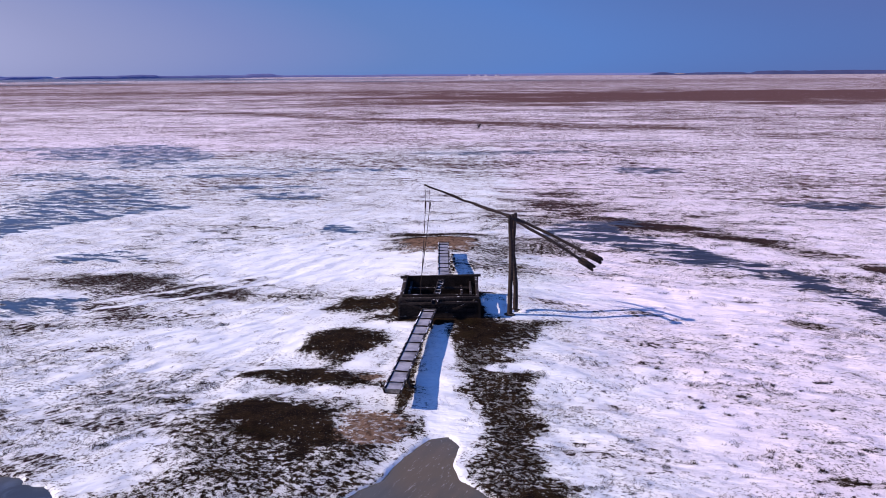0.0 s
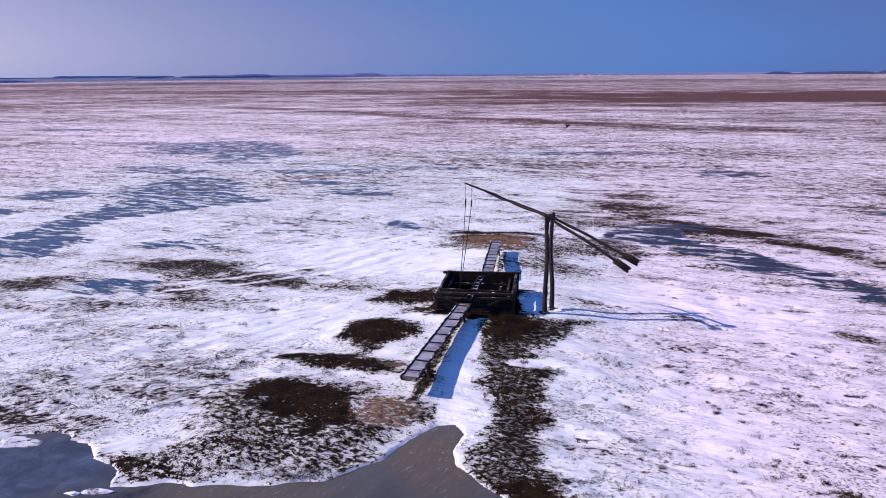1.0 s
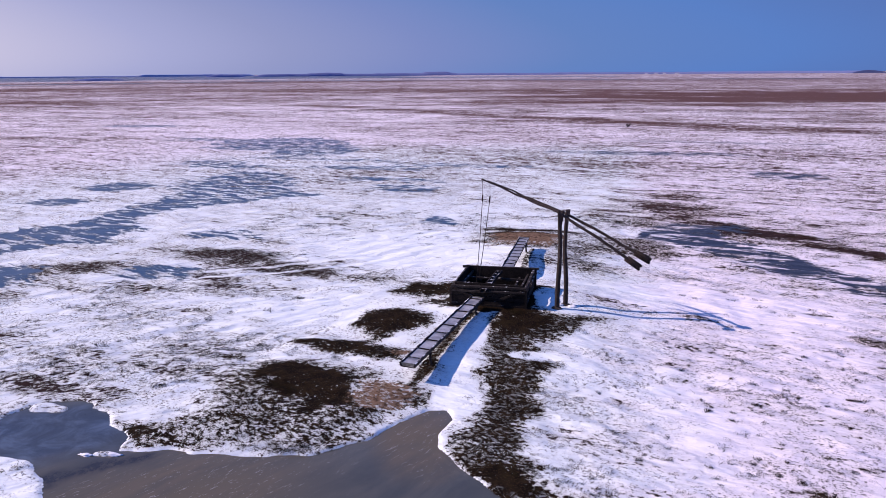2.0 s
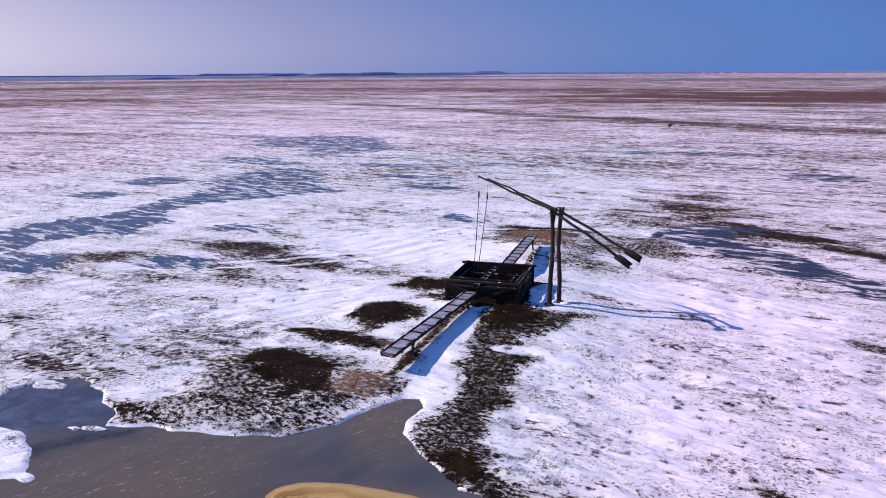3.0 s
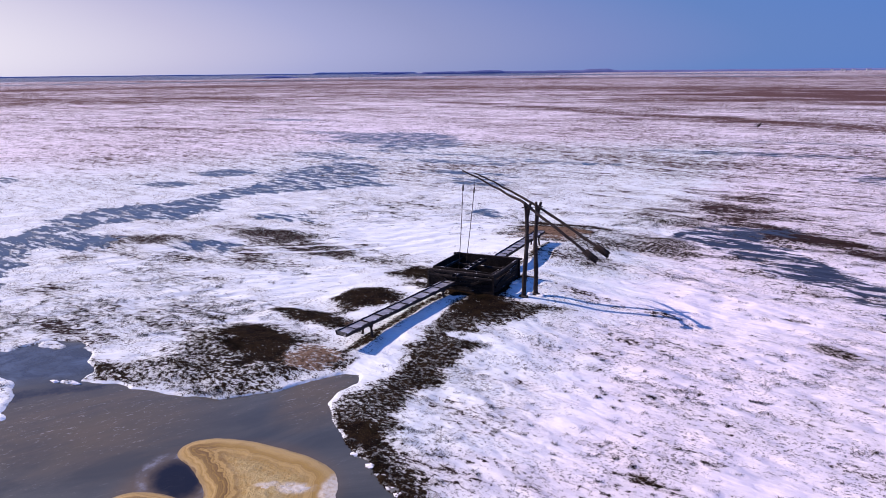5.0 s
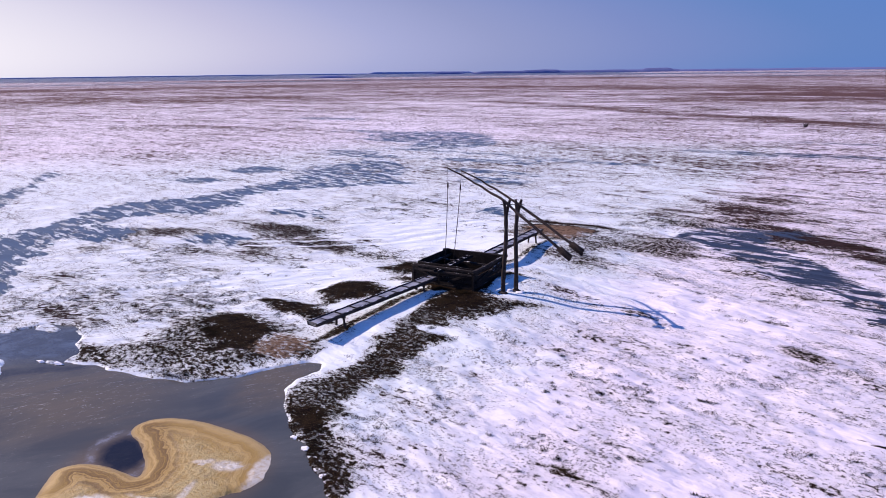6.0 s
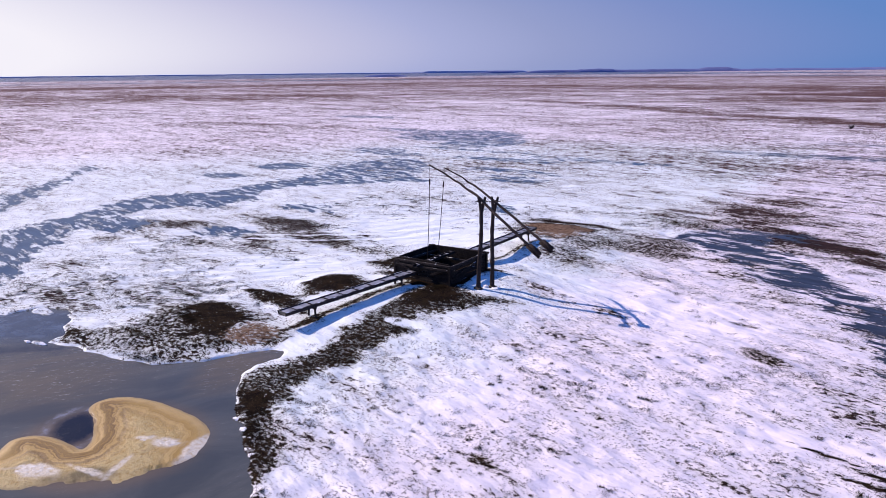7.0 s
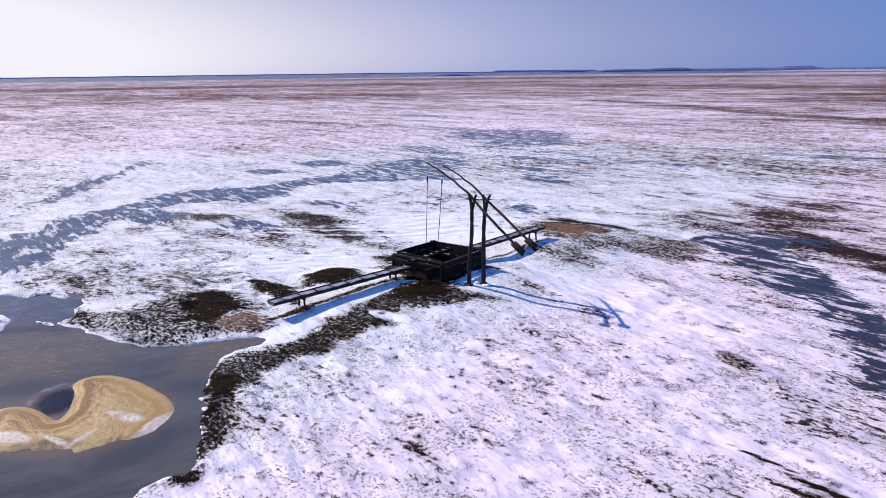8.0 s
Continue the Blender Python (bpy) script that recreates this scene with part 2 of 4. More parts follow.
def crust_material():
    k = node_kit("ochre_ice_crust")
    p = k.place()
    inner, rim = k.attr("inner"), k.attr("rim")
    r = k.maths("ADD", inner, k.maths("MULTIPLY_ADD", k.noise(p, 0.9, 5, 0.62, 0.4), 0.8, -0.4))
    # thin growth lines that follow the eye and the upper edge

    def growth(scale, detail):
        line = k.nodes.new("ShaderNodeTexNoise")
        line.noise_dimensions = "1D"
        line.inputs["Scale"].default_value, line.inputs["Detail"].default_value, line.inputs["Roughness"].default_value = scale, detail, 0.6
        k.links.new(r, line.inputs["W"])
        return line.outputs["Fac"]
    lines, hair, patch = growth(2.2, 2.0), growth(6.5, 4.0), k.noise(p, 1.1, 6, 0.66)
    crumbly = k.ramp(k.maths("ADD", inner, k.maths("MULTIPLY_ADD", patch, 1.2, -0.6)), 0.55, 1.65)
    base = k.mix(k.ramp(inner, 0.0, 0.55), (0.47, 0.335, 0.105), (0.40, 0.255, 0.052))
    base = k.mix(k.ramp(lines, 0.46, 0.62, 0, 0.7), base, (0.52, 0.36, 0.125))
    near_eye = k.attr("swirl")
    base = k.mix(k.maths("MULTIPLY", near_eye, 0.55), base, (0.40, 0.248, 0.050))
    base = k.mix(k.maths("MULTIPLY", k.ramp(hair, 0.54, 0.42), k.maths("MULTIPLY_ADD", near_eye, 0.7, 0.30)), base, (0.200, 0.115, 0.025))
    base = k.mix(k.maths("MULTIPLY", k.ramp(hair, 0.54, 0.64), k.maths("MULTIPLY_ADD", near_eye, 0.45, 0.20)), base, (0.56, 0.40, 0.17))
    # cream crumbs and pale blotches away from the eye, thin glassy yellow ice at the lower edge
    crumb = k.noise(p, 4.5, 7, 0.74)
    base = k.mix(k.maths("MULTIPLY", crumbly, k.ramp(crumb, 0.36, 0.56, 0.15, 0.85)), base, (0.58, 0.465, 0.21))
    base = k.mix(k.maths("MULTIPLY", crumbly, k.ramp(crumb, 0.54, 0.68, 0.0, 0.65)), base, (0.27, 0.155, 0.05))
    base = k.mix(k.maths("MULTIPLY", k.attr("glass"), k.ramp(patch, 0.35, 0.6, 0.5, 1.0)), base, (0.165, 0.125, 0.045))
    base = k.mix(k.maths("MULTIPLY", rim, 0.6), base, (0.24, 0.170, 0.075))
    base = k.mix(k.maths("MULTIPLY", k.attr("cream"), k.ramp(k.noise(p, 7, 5, 0.7), 0.32, 0.58, 0.35, 1.0)), base, (0.72, 0.66, 0.53))
    height = k.maths("ADD", k.maths("MULTIPLY", crumb, k.maths("MULTIPLY_ADD", crumbly, 2.2, 0.15)), k.maths("MULTIPLY", hair, 0.35))
    nrm = k.bump(height, 0.8, 0.06)
    return k.surface(base, k.lerp(crumbly, 0.36, 0.6), nrm, 0.4)


def wood_material(name, dark, light, frost=0.0):
    k = node_kit(name)
    p = k.place(local=True)
    rnd = k.nodes.new("ShaderNodeObjectInfo").outputs["Random"]
    grain = k.noise(k.place(1, 1, 1, local=True), 9, 6, 0.7, 1.5)
    blot = k.noise(k.place(), 1.6, 4, 0.6)
    col = k.mix(k.ramp(grain, 0.3, 0.72), dark, light)
    col = k.mix(k.ramp(blot, 0.35, 0.7, 0, 0.6), col, dark)
    col = k.mix(k.maths("MULTIPLY", rnd, 0.45), col, tuple(0.5 * c for c in dark))
    if frost:
        up = k.nodes.new("ShaderNodeSeparateXYZ")
        k.links.new(k.nodes.new("ShaderNodeNewGeometry").outputs["Normal"], up.inputs[0])
        lying = k.maths("MULTIPLY", k.ramp(up.outputs["Z"], 0.6, 0.9), k.ramp(k.noise(p, 2.4, 5, 0.7), 0.62 - frost, 0.72 - frost))
        col = k.mix(lying, col, (0.75, 0.77, 0.82))
    return k.surface(col, 0.85, k.bump(grain, 0.5, 0.02), 0.12)


def plain_material(name, a, b, rough, scale=8, metal=0.0, bump=0.3):
    k = node_kit(name)
    nz = k.noise(k.place(), scale, 5, 0.65)
    return k.surface(k.mix(k.ramp(nz, 0.3, 0.7), a, b), rough, k.bump(nz, bump, 0.02), 0.4, metal)


def grass_material():
    k = node_kit("winter_grass")
    k_rand = k.nodes.new("ShaderNodeNewGeometry").outputs["Random Per Island"]
    patch = k.noise(k.place(), 0.9, 4, 0.6)
    col = k.mix(k_rand, (0.010, 0.007, 0.0045), (0.042, 0.027, 0.014))
    col = k.mix(k.ramp(patch, 0.45, 0.65, 0, 0.7), col, (0.034, 0.028, 0.012))
    return k.surface(col, 0.9, None, 0.04)


M_GROUND, M_POND, M_CRUST, M_GRASS = ground_material(), pond_material(), crust_material(), grass_material()
M_DRY = plain_material("dry_reed_stubble", (0.038, 0.020, 0.018), (0.165, 0.086, 0.068), 0.95, 0.9, 0, 0)
M_CURB = wood_material("tarred_old_planks", (0.007, 0.006, 0.006), (0.070, 0.053, 0.044), 0.06)
M_RAIL = wood_material("greyed_rail_wood", (0.014, 0.012, 0.012), (0.080, 0.066, 0.060), 0.05)
M_LOG = wood_material("weathered_log", (0.022, 0.017, 0.016), (0.085, 0.066, 0.060))
M_TROUGH = wood_material("grey_trough_wood", (0.022, 0.018, 0.019), (0.085, 0.074, 0.070), 0.13)
M_END = plain_material("bleached_end_board", (0.24, 0.24, 0.22), (0.42, 0.41, 0.38), 0.85, 12)
M_TROUGH_ICE = plain_material("grey_ice_in_trough", (0.17, 0.17, 0.19), (0.44, 0.44, 0.47), 0.35, 2.2)
M_IRON = plain_material("rusted_iron", (0.020, 0.015, 0.014), (0.055, 0.035, 0.028), 0.6, 20, 0.6)
M_STONE = plain_material("dark_footing_soil", (0.020, 0.015, 0.012), (0.065, 0.050, 0.040), 0.95, 6, 0, 0.8)
# haze blue put into the wood colours; darker on the sun-facing stretch, paler sunwards
M_HAZED_WOODS = plain_material("haze_tinted_wood", (0.15, 0.18, 0.37), (0.18, 0.21, 0.41), 1.0, 0.02, 0, 0)
M_HAZED_DARK_WOODS = plain_material("haze_tinted_dark_wood", (0.034, 0.047, 0.125), (0.052, 0.066, 0.160), 1.0, 0.02, 0, 0)
M_HAZED_PALE_WOODS = plain_material("haze_tinted_pale_wood", (0.30, 0.34, 0.54), (0.35, 0.39, 0.58), 1.0, 0.02, 0, 0)
M_WALL = plain_material("whitewashed_wall", (0.55, 0.55, 0.56), (0.75, 0.74, 0.74), 0.8, 0.3)
M_RIME = plain_material("cream_rime", (0.52, 0.46, 0.34), (0.78, 0.75, 0.67), 0.6, 7.0, 0.0, 0.8)
M_SNOW = plain_material("packed_snow", (0.80, 0.82, 0.86), (0.90, 0.90, 0.92), 0.65, 4.0)


# ---- ground ----
def lattice(seed):
    return np.random.RandomState(seed).rand(257, 257)


def soft_noise(x, y, scale, seed, octaves=3):
    """Smooth value noise from 0 to 1 over arrays of places."""
    table, total, amp, norm = lattice(seed), 0.0, 1.0, 0.0
    for o in range(octaves):
        u, v = x / scale * 2 ** o + 17.3 * o, y / scale * 2 ** o + 5.1 * o
        i, j = np.floor(u).astype(int), np.floor(v).astype(int)
        f, g = u - i, v - j
        f, g = f * f * (3 - 2 * f), g * g * (3 - 2 * g)
        i0, j0, i1, j1 = i % 256, j % 256, (i + 1) % 256, (j + 1) % 256
        total = total + amp * ((table[i0, j0] * (1 - f) + table[i1, j0] * f) * (1 - g) + (table[i0, j1] * (1 - f) + table[i1, j1] * f) * g)
        norm, amp = norm + amp, amp * 0.5
    return total / norm


def step(v, lo, hi):
    t = np.clip((v - lo) / (hi - lo), 0, 1)
    return t * t * (3 - 2 * t)


def oval(x, y, cx, cy, rx, ry, turn=0.0):
    """Below 1 inside an oval."""
    c, s = math.cos(radians(turn)), math.sin(radians(turn))
    u, v = (x - cx) * c + (y - cy) * s, -(x - cx) * s + (y - cy) * c
    return np.sqrt((u / rx) ** 2 + (v / ry) ** 2)


def ribbon(x, y, line):
    """Distance to a polyline."""
    best = np.full(np.shape(x), 1e9)
    for (ax, ay), (bx, by) in zip(line, line[1:]):
        dx, dy = bx - ax, by - ay
        t = np.clip(((x - ax) * dx + (y - ay) * dy) / (dx * dx + dy * dy), 0, 1)
        best = np.minimum(best, np.hypot(x - ax - t * dx, y - ay - t * dy))
    return best


def inside(x, y, line):
    hit_in = np.zeros(np.shape(x), bool)
    for (ax, ay), (bx, by) in zip(line, line[1:] + line[:1]):
        if ay != by:
            hit_in ^= ((ay > y) != (by > y)) & (x < (bx - ax) * (y - ay) / (by - ay) + ax)
    return hit_in


def outline(x, y, line, reach=3.0):
    """Metres inside a closed outline, negative outside, no further than reach."""
    d = np.full(np.shape(x), -reach)
    xs, ys = [p[0] for p in line], [p[1] for p in line]
    near = (x > min(xs) - reach) & (x < max(xs) + reach) & (y > min(ys) - reach) & (y < max(ys) + reach)
    if np.any(near):
        q = np.minimum(ribbon(x[near], y[near], line + line[:1]), reach)
        d[near] = np.where(inside(x[near], y[near], line), q, -q)
    return d


SHORE = [(-8.2, 14.7), (-7.3, 15.0), (-5.2, 15.15), (-3.1, 15.7), (-1.75, 17.0), (-0.85, 18.6), (-0.45, 19.15), (0.1, 19.3), (0.45, 18.7), (0.25, 17.6),
         (0.45, 16.9), (1.5, 15.8), (2.35, 14.95), (3.35, 14.45), (4.6, 13.6), (5.3, 13.25), (5.8, 12.75), (6.4, 12.3), (6.75, 11.85), (6.45, 11.4), (6.4, 10.8), (6.75, 10.2), (6.9, 6.0), (5.4, 2.4), (1.0, 0.6), (-6, 0.8), (-12, 3.0), (-14.5, 8.0),
         (-15.5, 13), (-14.6, 14.9), (-13.6, 15.6), (-13.3, 16.5), (-12.7, 17.0), (-11.8, 17.1), (-10.6, 16.7), (-9.5, 15.9), (-8.8, 15.3), (-8.6, 14.6)]
POND_Z = -0.05
# outline, how bare, width of the ragged edge
TURF = [([(-8.0, 20.2), (-7.2, 21.4), (-5.9, 21.8), (-4.3, 21.7), (-3.0, 21.1), (-1.9, 20.5), (-1.0, 20.1), (-0.8, 19.4), (-1.0, 18.2), (-1.5, 16.7), (-2.6, 15.7), (-3.7, 15.0), (-6.0, 14.7), (-7.9, 14.7), (-9.2, 15.6), (-8.0, 16.6), (-7.4, 17.6), (-7.6, 19.0)], 0.25, 1.2),
        ([(-7.3, 20.3), (-6.9, 21.3), (-5.9, 21.6), (-4.3, 21.5), (-3.0, 20.9), (-2.4, 19.6), (-2.7, 18.2), (-4.2, 17.7), (-5.2, 18.2), (-6.0, 18.9)], 0.37, 1.0),
        ([(-3.0, 21.0), (-1.9, 20.5), (-1.0, 20.1), (-0.8, 19.4), (-1.2, 18.4), (-1.9, 17.4), (-2.9, 17.2), (-3.6, 18.6)], 0.32, 0.7),
        ([(-5.7, 26.8), (-5.5, 27.7), (-4.2, 28.0), (-2.8, 27.2), (-2.4, 26.2), (-2.6, 25.0), (-3.6, 24.4), (-4.8, 24.7), (-5.4, 25.5)], 0.37, 0.7),
        ([(-7.0, 23.7), (-6.5, 24.2), (-5.4, 24.2), (-4.3, 23.9), (-2.9, 23.5), (-2.0, 23.2), (-2.0, 22.3), (-3.3, 22.4), (-4.8, 22.5), (-6.0, 22.9)], 0.34, 0.5),
        ([(-5.4, 30.6), (-4.7, 31.9), (-2.4, 32.2), (-1.8, 31.0), (-2.0, 29.8), (-3.7, 30.0), (-5.0, 30.1)], 0.37, 0.6),
        ([(-3.5, 29.1), (-1.7, 29.4), (-1.5, 28.6), (-3.3, 28.7)], 0.36, 0.4)]
TURF_EAST = [([(0.5, 28.9), (0.25, 26.7), (0.25, 24.9), (0.45, 23.2), (0.75, 21.7), (1.0, 20.5), (1.2, 19.4), (1.15, 18.2), (0.9, 17.2), (0.8, 16.2), (1.4, 15.2), (2.5, 14.4), (3.8, 13.7), (4.8, 12.9), (5.7, 12.0), (6.4, 12.6),
               (5.5, 13.9), (4.5, 14.8), (3.4, 16.2), (2.8, 17.4), (2.8, 18.6), (3.0, 20.4), (2.9, 22.0), (3.1, 23.4), (2.4, 24.9), (3.3, 26.6), (3.9, 27.7), (5.0, 28.5), (3.4, 28.5), (2.3, 28.7), (1.6, 29.0)], 0.33, 0.6),
             ([(0.6, 28.8), (0.4, 26.7), (0.4, 25.2), (1.2, 24.6), (2.0, 25.2), (2.6, 26.6), (3.0, 27.8), (1.9, 28.6)], 0.38, 0.7),
             ([(1.3, 16.0), (2.3, 15.0), (3.6, 14.0), (4.6, 13.4), (4.6, 14.4), (3.2, 15.9), (2.3, 17.0)], 0.37, 0.7),
             ([(-2.3, 28.2), (1.75, 28.1), (1.75, 31.9), (-2.2, 32.0)], 0.55, 0.35)]
# x, y, half-widths, turn, how bare
SCRUB = [(-1.0, 46.2, 4.0, 1.0, 0, 0.62), (-0.6, 43.2, 2.9, 3.1, 0, 0.9), (-17.0, 35.8, 3.7, 1.9, 12, 0.29), (-13.0, 34.6, 1.5, 0.8, 15, 0.24), (-24.2, 30.6, 2.6, 1.6, 40, 0.16), (-10.6, 33.7, 1.2, 1.1, 0, 0.26), (-7.0, 32.7, 1.6, 1.5, 0, 0.2),
         (3.4, 39.5, 2.6, 5.8, 0, 0.25), (5.8, 42.8, 4.6, 2.8, 10, 0.21), (4.8, 36.0, 2.2, 2.0, 0, 0.21), (5.6, 50.5, 3.0, 1.2, 0, 0.3), (-24, 38, 4, 2, 20, 0.15)]
SPOTS = [(-8.5, 15.7, 1.0, 0.5, 30, 0.5), (6.85, 11.75, 0.45, 0.4, -20, 0.6), (1.95, 31.5, 0.7, 0.8, 0, 0.95), (15.3, 28.5, 0.95, 0.45, -25, 0.40), (13.9, 31.6, 0.65, 0.17, -12, 0.5), (10.7, 16.6, 0.7, 0.28, -12, 0.4), (7.5, 23.2, 0.35, 0.25, 0, 0.35), (11.3, 27.4, 0.4, 0.12, 0, 0.3),
         (18.2, 22.2, 1.1, 0.07, -10, 0.9), (20.0, 21.6, 1.3, 0.11, -10, 0.9), (19.3, 21.1, 0.9, 0.08, -12, 0.8), (20.6, 21.05, 1.1, 0.09, -10, 0.8), (20.2, 20.6, 0.7, 0.07, -8, 0.8), (-13.3, 26.4, 0.6, 0.3, 0, 0.3), (-9.9, 25.7, 0.5, 0.3, 0, 0.3), (-8.9, 21.8, 0.6, 0.35, 0, 0.3)]
CLEAN = [(-6.5, 40.0, 8.0, 4.5, 10, 0.22), (0.15, 20.2, 0.75, 1.9, 5, 0.5), (-9.0, 27.5, 4.0, 3.2, 10, 0.14), (7.5, 33.0, 4.5, 2.5, 0, 0.12), (-2.2, 28.0, 1.6, 1.0, 0, 0.2), (2.35, 23.7, 0.85, 0.34, 0, 0.8), (2.15, 30.6, 0.75, 1.6, 0, 0.5), (-0.1, 24.3, 0.5, 3.4, 0, 0.4),
         (12.5, 31.5, 4, 3, 0, 0.10), (8, 20, 3, 2, 0, 0.06)]
BROOK = [(-35, 21.5), (-38.4, 24.3), (-47.3, 30.9), (-53.9, 39.6), (-62, 46), (-58, 45), (-48.8, 36.0), (-41.5, 28.8), (-37.0, 22.8)]
FIELDS = [(16.5, 48, 7, 5, -30, 0.09), (-18, 34, 9, 6, 30, 0.03), (-16, 27, 11, 13, 25, 0.085), (9, 50, 9, 9, 0, 0.06), (5, 41, 5, 5, 0, 0.04), (-12, 19, 5, 4, 20, 0.07), (13, 19, 8, 4, -8, 0.02), (6.5, 21, 3.5, 4, 0, 0.015), (16, 36, 8, 4, -20, 0.04), (-22, 50, 14, 10, 0, 0.03)]
RIVER = [(-22, 12), (-28.0, 18.0), (-29.3, 21.6), (-31.8, 24.2), (-33.0, 27.0), (-33.6, 29.6), (-34.8, 32.2), (-36.1, 35.4), (-35.6, 38.3), (-34.6, 40.6), (-33.4, 42.4), (-34.0, 46.5), (-33.0, 50), (-33.4, 54), (-36.8, 58.9), (-38, 64),
         (-36, 70), (-31, 70), (-28, 66), (-22, 57), (-26.6, 51), (-30.2, 47.6), (-29.4, 44), (-27.4, 40.8), (-27, 37.4), (-29.2, 35.8), (-30.4, 33.2), (-30.9, 30.4), (-30.4, 28.0), (-27.6, 25.6), (-24.2, 21.7), (-20.9, 19.2), (-19.2, 17.0), (-17, 12)]
CREEK = [(6.0, 46.0), (8.0, 45.2), (10.5, 42.6), (12.8, 40.0), (14.6, 38.1), (16.6, 35.9), (17.9, 33.4), (18.8, 31.2), (19.6, 28.8), (20.6, 27.4), (21.0, 29.5), (19.8, 32), (19.1, 35.4), (18.4, 37.6), (16.5, 40.2), (14.5, 42.8), (12.0, 46.4), (12.2, 50.4), (9.2, 50.6), (7.0, 48)]
# half-widths over 100 m: blue horizon haze put in as ice colour
ICE_AND_HAZE = [(-46, 101, 11, 9, 0), (-36, 92, 6, 8, 0), (-92, 130, 10, 5, 0), (-41.5, 57.5, 3, 3, 0), (-41, 49, 2.5, 2, 0), (-42.5, 76, 4, 3, 0), (-31, 82, 9, 1.4, 0), (-23, 75, 8, 1.2, 0), (-12, 79, 8, 1.1, 0), (-18, 67, 5, 1.2, 0), (-56, 104, 12, 2.0, 0), (20, 112, 14, 2.0, 0), (-46, 92, 8, 2.0, 0), (-39, 74, 6, 1.8, 0), (8, 96, 12, 2.6, 0), (-14, 62, 3.4, 1.8, 0), (-7.2, 48.4, 1.4, 1.3, 0), (-19.2, 31.7, 1.6, 1.3, 0), (12.6, 49.5, 1.5, 1.2, 0), (-28, 29, 3, 2, 0), (-20.5, 41, 2.2, 1.0, 0),
       (22, 78, 4, 3, 0), (31, 56, 3.5, 2.0, 0), (900, 3000, 2200, 500, 0), (-740, 500, 600, 48, 56), (-1250, 860, 900, 90, 56), (-800, 1500, 900, 220, 5), (-200, 1000, 500, 60, 0), (-1925, 1345, 1800, 1100, 56)]
FAR_BROWN = [(9.0, 58.5, 6.0, 7.5, 0, 0.22), (150, 330, 190, 75, 8, 0.6), (-130, 420, 220, 40, -3, 0.22), (-230, 210, 120, 40, 30, 0.16), (300, 900, 700, 160, 0, 0.14),
             (-500, 800, 400, 130, 20, 0.25), (-480, 330, 330, 48, 56, 0.26), (25, 95, 14, 6, 0, 0.14), (2, 84, 12, 5, 0, 0.12), (-18, 72, 9, 4, 0, 0.1), (-70, 60, 14, 5, 25, 0.12), (-110, 95, 22, 8, 20, 0.12), (-52, 46, 9, 3, 20, 0.10), (40, 70, 14, 6, -5, 0.12)]


def pond_depth(x, y):
    """Metres inside the shore, negative on land."""
    d = ribbon(x, y, SHORE + SHORE[:1])
    d = np.where(inside(x, y, SHORE), d, -d)
    d = d + (0.34 + 0.35 * step(-x, 7.8, 9.5)) * (soft_noise(x, y, 0.9, 3, 3) - 0.5) * (1 - 0.6 * np.exp(-((x / 1.2) ** 2 + ((y - 18.5) / 1.6) ** 2)))
    # snowy islets between the pool and the pond
    d = np.minimum(d, (oval(x, y, -10.4, 12.2, 2.0, 1.05, -22) - 1) * 0.6 + 0.5 * (soft_noise(x, y, 0.9, 8) - 0.5))
    d = np.minimum(d, (oval(x, y, -12.6, 16.5, 0.55, 0.28) - 1) * 0.3 + 0.3 * (soft_noise(x, y, 0.5, 9) - 0.5))
    return np.minimum(d, (oval(x, y, -8.9, 14.4, 0.3, 0.12, 20) - 1) * 0.3 + 0.2 * (soft_noise(x, y, 0.4, 10) - 0.5))


def near_pond(x, y):
    return (x > -20) & (x < 12) & (y > -12) & (y < 22)


def ground_height(x, y):
    x, y = np.asarray(x, float), np.asarray(y, float)
    # the well mound: a short rise from the inlet, then nearly level to the curb
    rise = np.interp(y, [20.4, 20.9, 21.4, 22.2, 23.0, 24.0, 25.5, 27.0, 28.5, 30.3], [0, 0.01, 0.05, 0.145, 0.225, 0.30, 0.355, 0.40, 0.44, 0.50])
    z = np.exp(-(np.abs(x - 0.7) / 4.7) ** 2.5) * np.where(y < 30.3, rise, 0.50 * np.exp(-((y - 30.3) / 4.8) ** 2)) + 0.42 * np.exp(-((x - 0.2) / 3.4) ** 2 - ((y - 40.5) / 4.8) ** 4)
    hummock = 0.0
    for line, much, soft in TURF[:5]:
        hummock = np.maximum(hummock, 0.20 * step(outline(x, y, line), -0.9, 1.2))
    near = np.exp(-(np.hypot(x - 2, y - 24) / 45) ** 4)
    near = near * (1 - 0.8 * np.exp(-((x - 0.2) / 1.4) ** 2 - ((y - 26) / 5) ** 4))
    z = z + hummock + near * (0.16 * (soft_noise(x * 0.55, y, 2.2, 11) - 0.5) + 0.12 * (soft_noise(x * 0.5, y + 0.2 * x, 0.8, 12, 3) - 0.5))
    z = z + (1 - near) * 0.5 * (soft_noise(x, y, 40, 13) - 0.5)
    z = np.where((np.abs(x + 0.2) < 1.36) & (np.abs(y - 30.08) < 1.26), -2.4, z)
    wet = near_pond(x, y)
    if np.any(wet):
        d = pond_depth(x[wet], y[wet]) if x.ndim else pond_depth(x, y)
        zz = z[wet] if x.ndim else z
        zz = zz * (1 - step(d, -1.6, -0.1)) + 0.015 * step(d, -1.6, -0.1)
        zz = zz - 0.16 * step(d, -0.05, 0.12)
        if x.ndim:
            z[wet] = zz
        else:
            z = zz
    return z


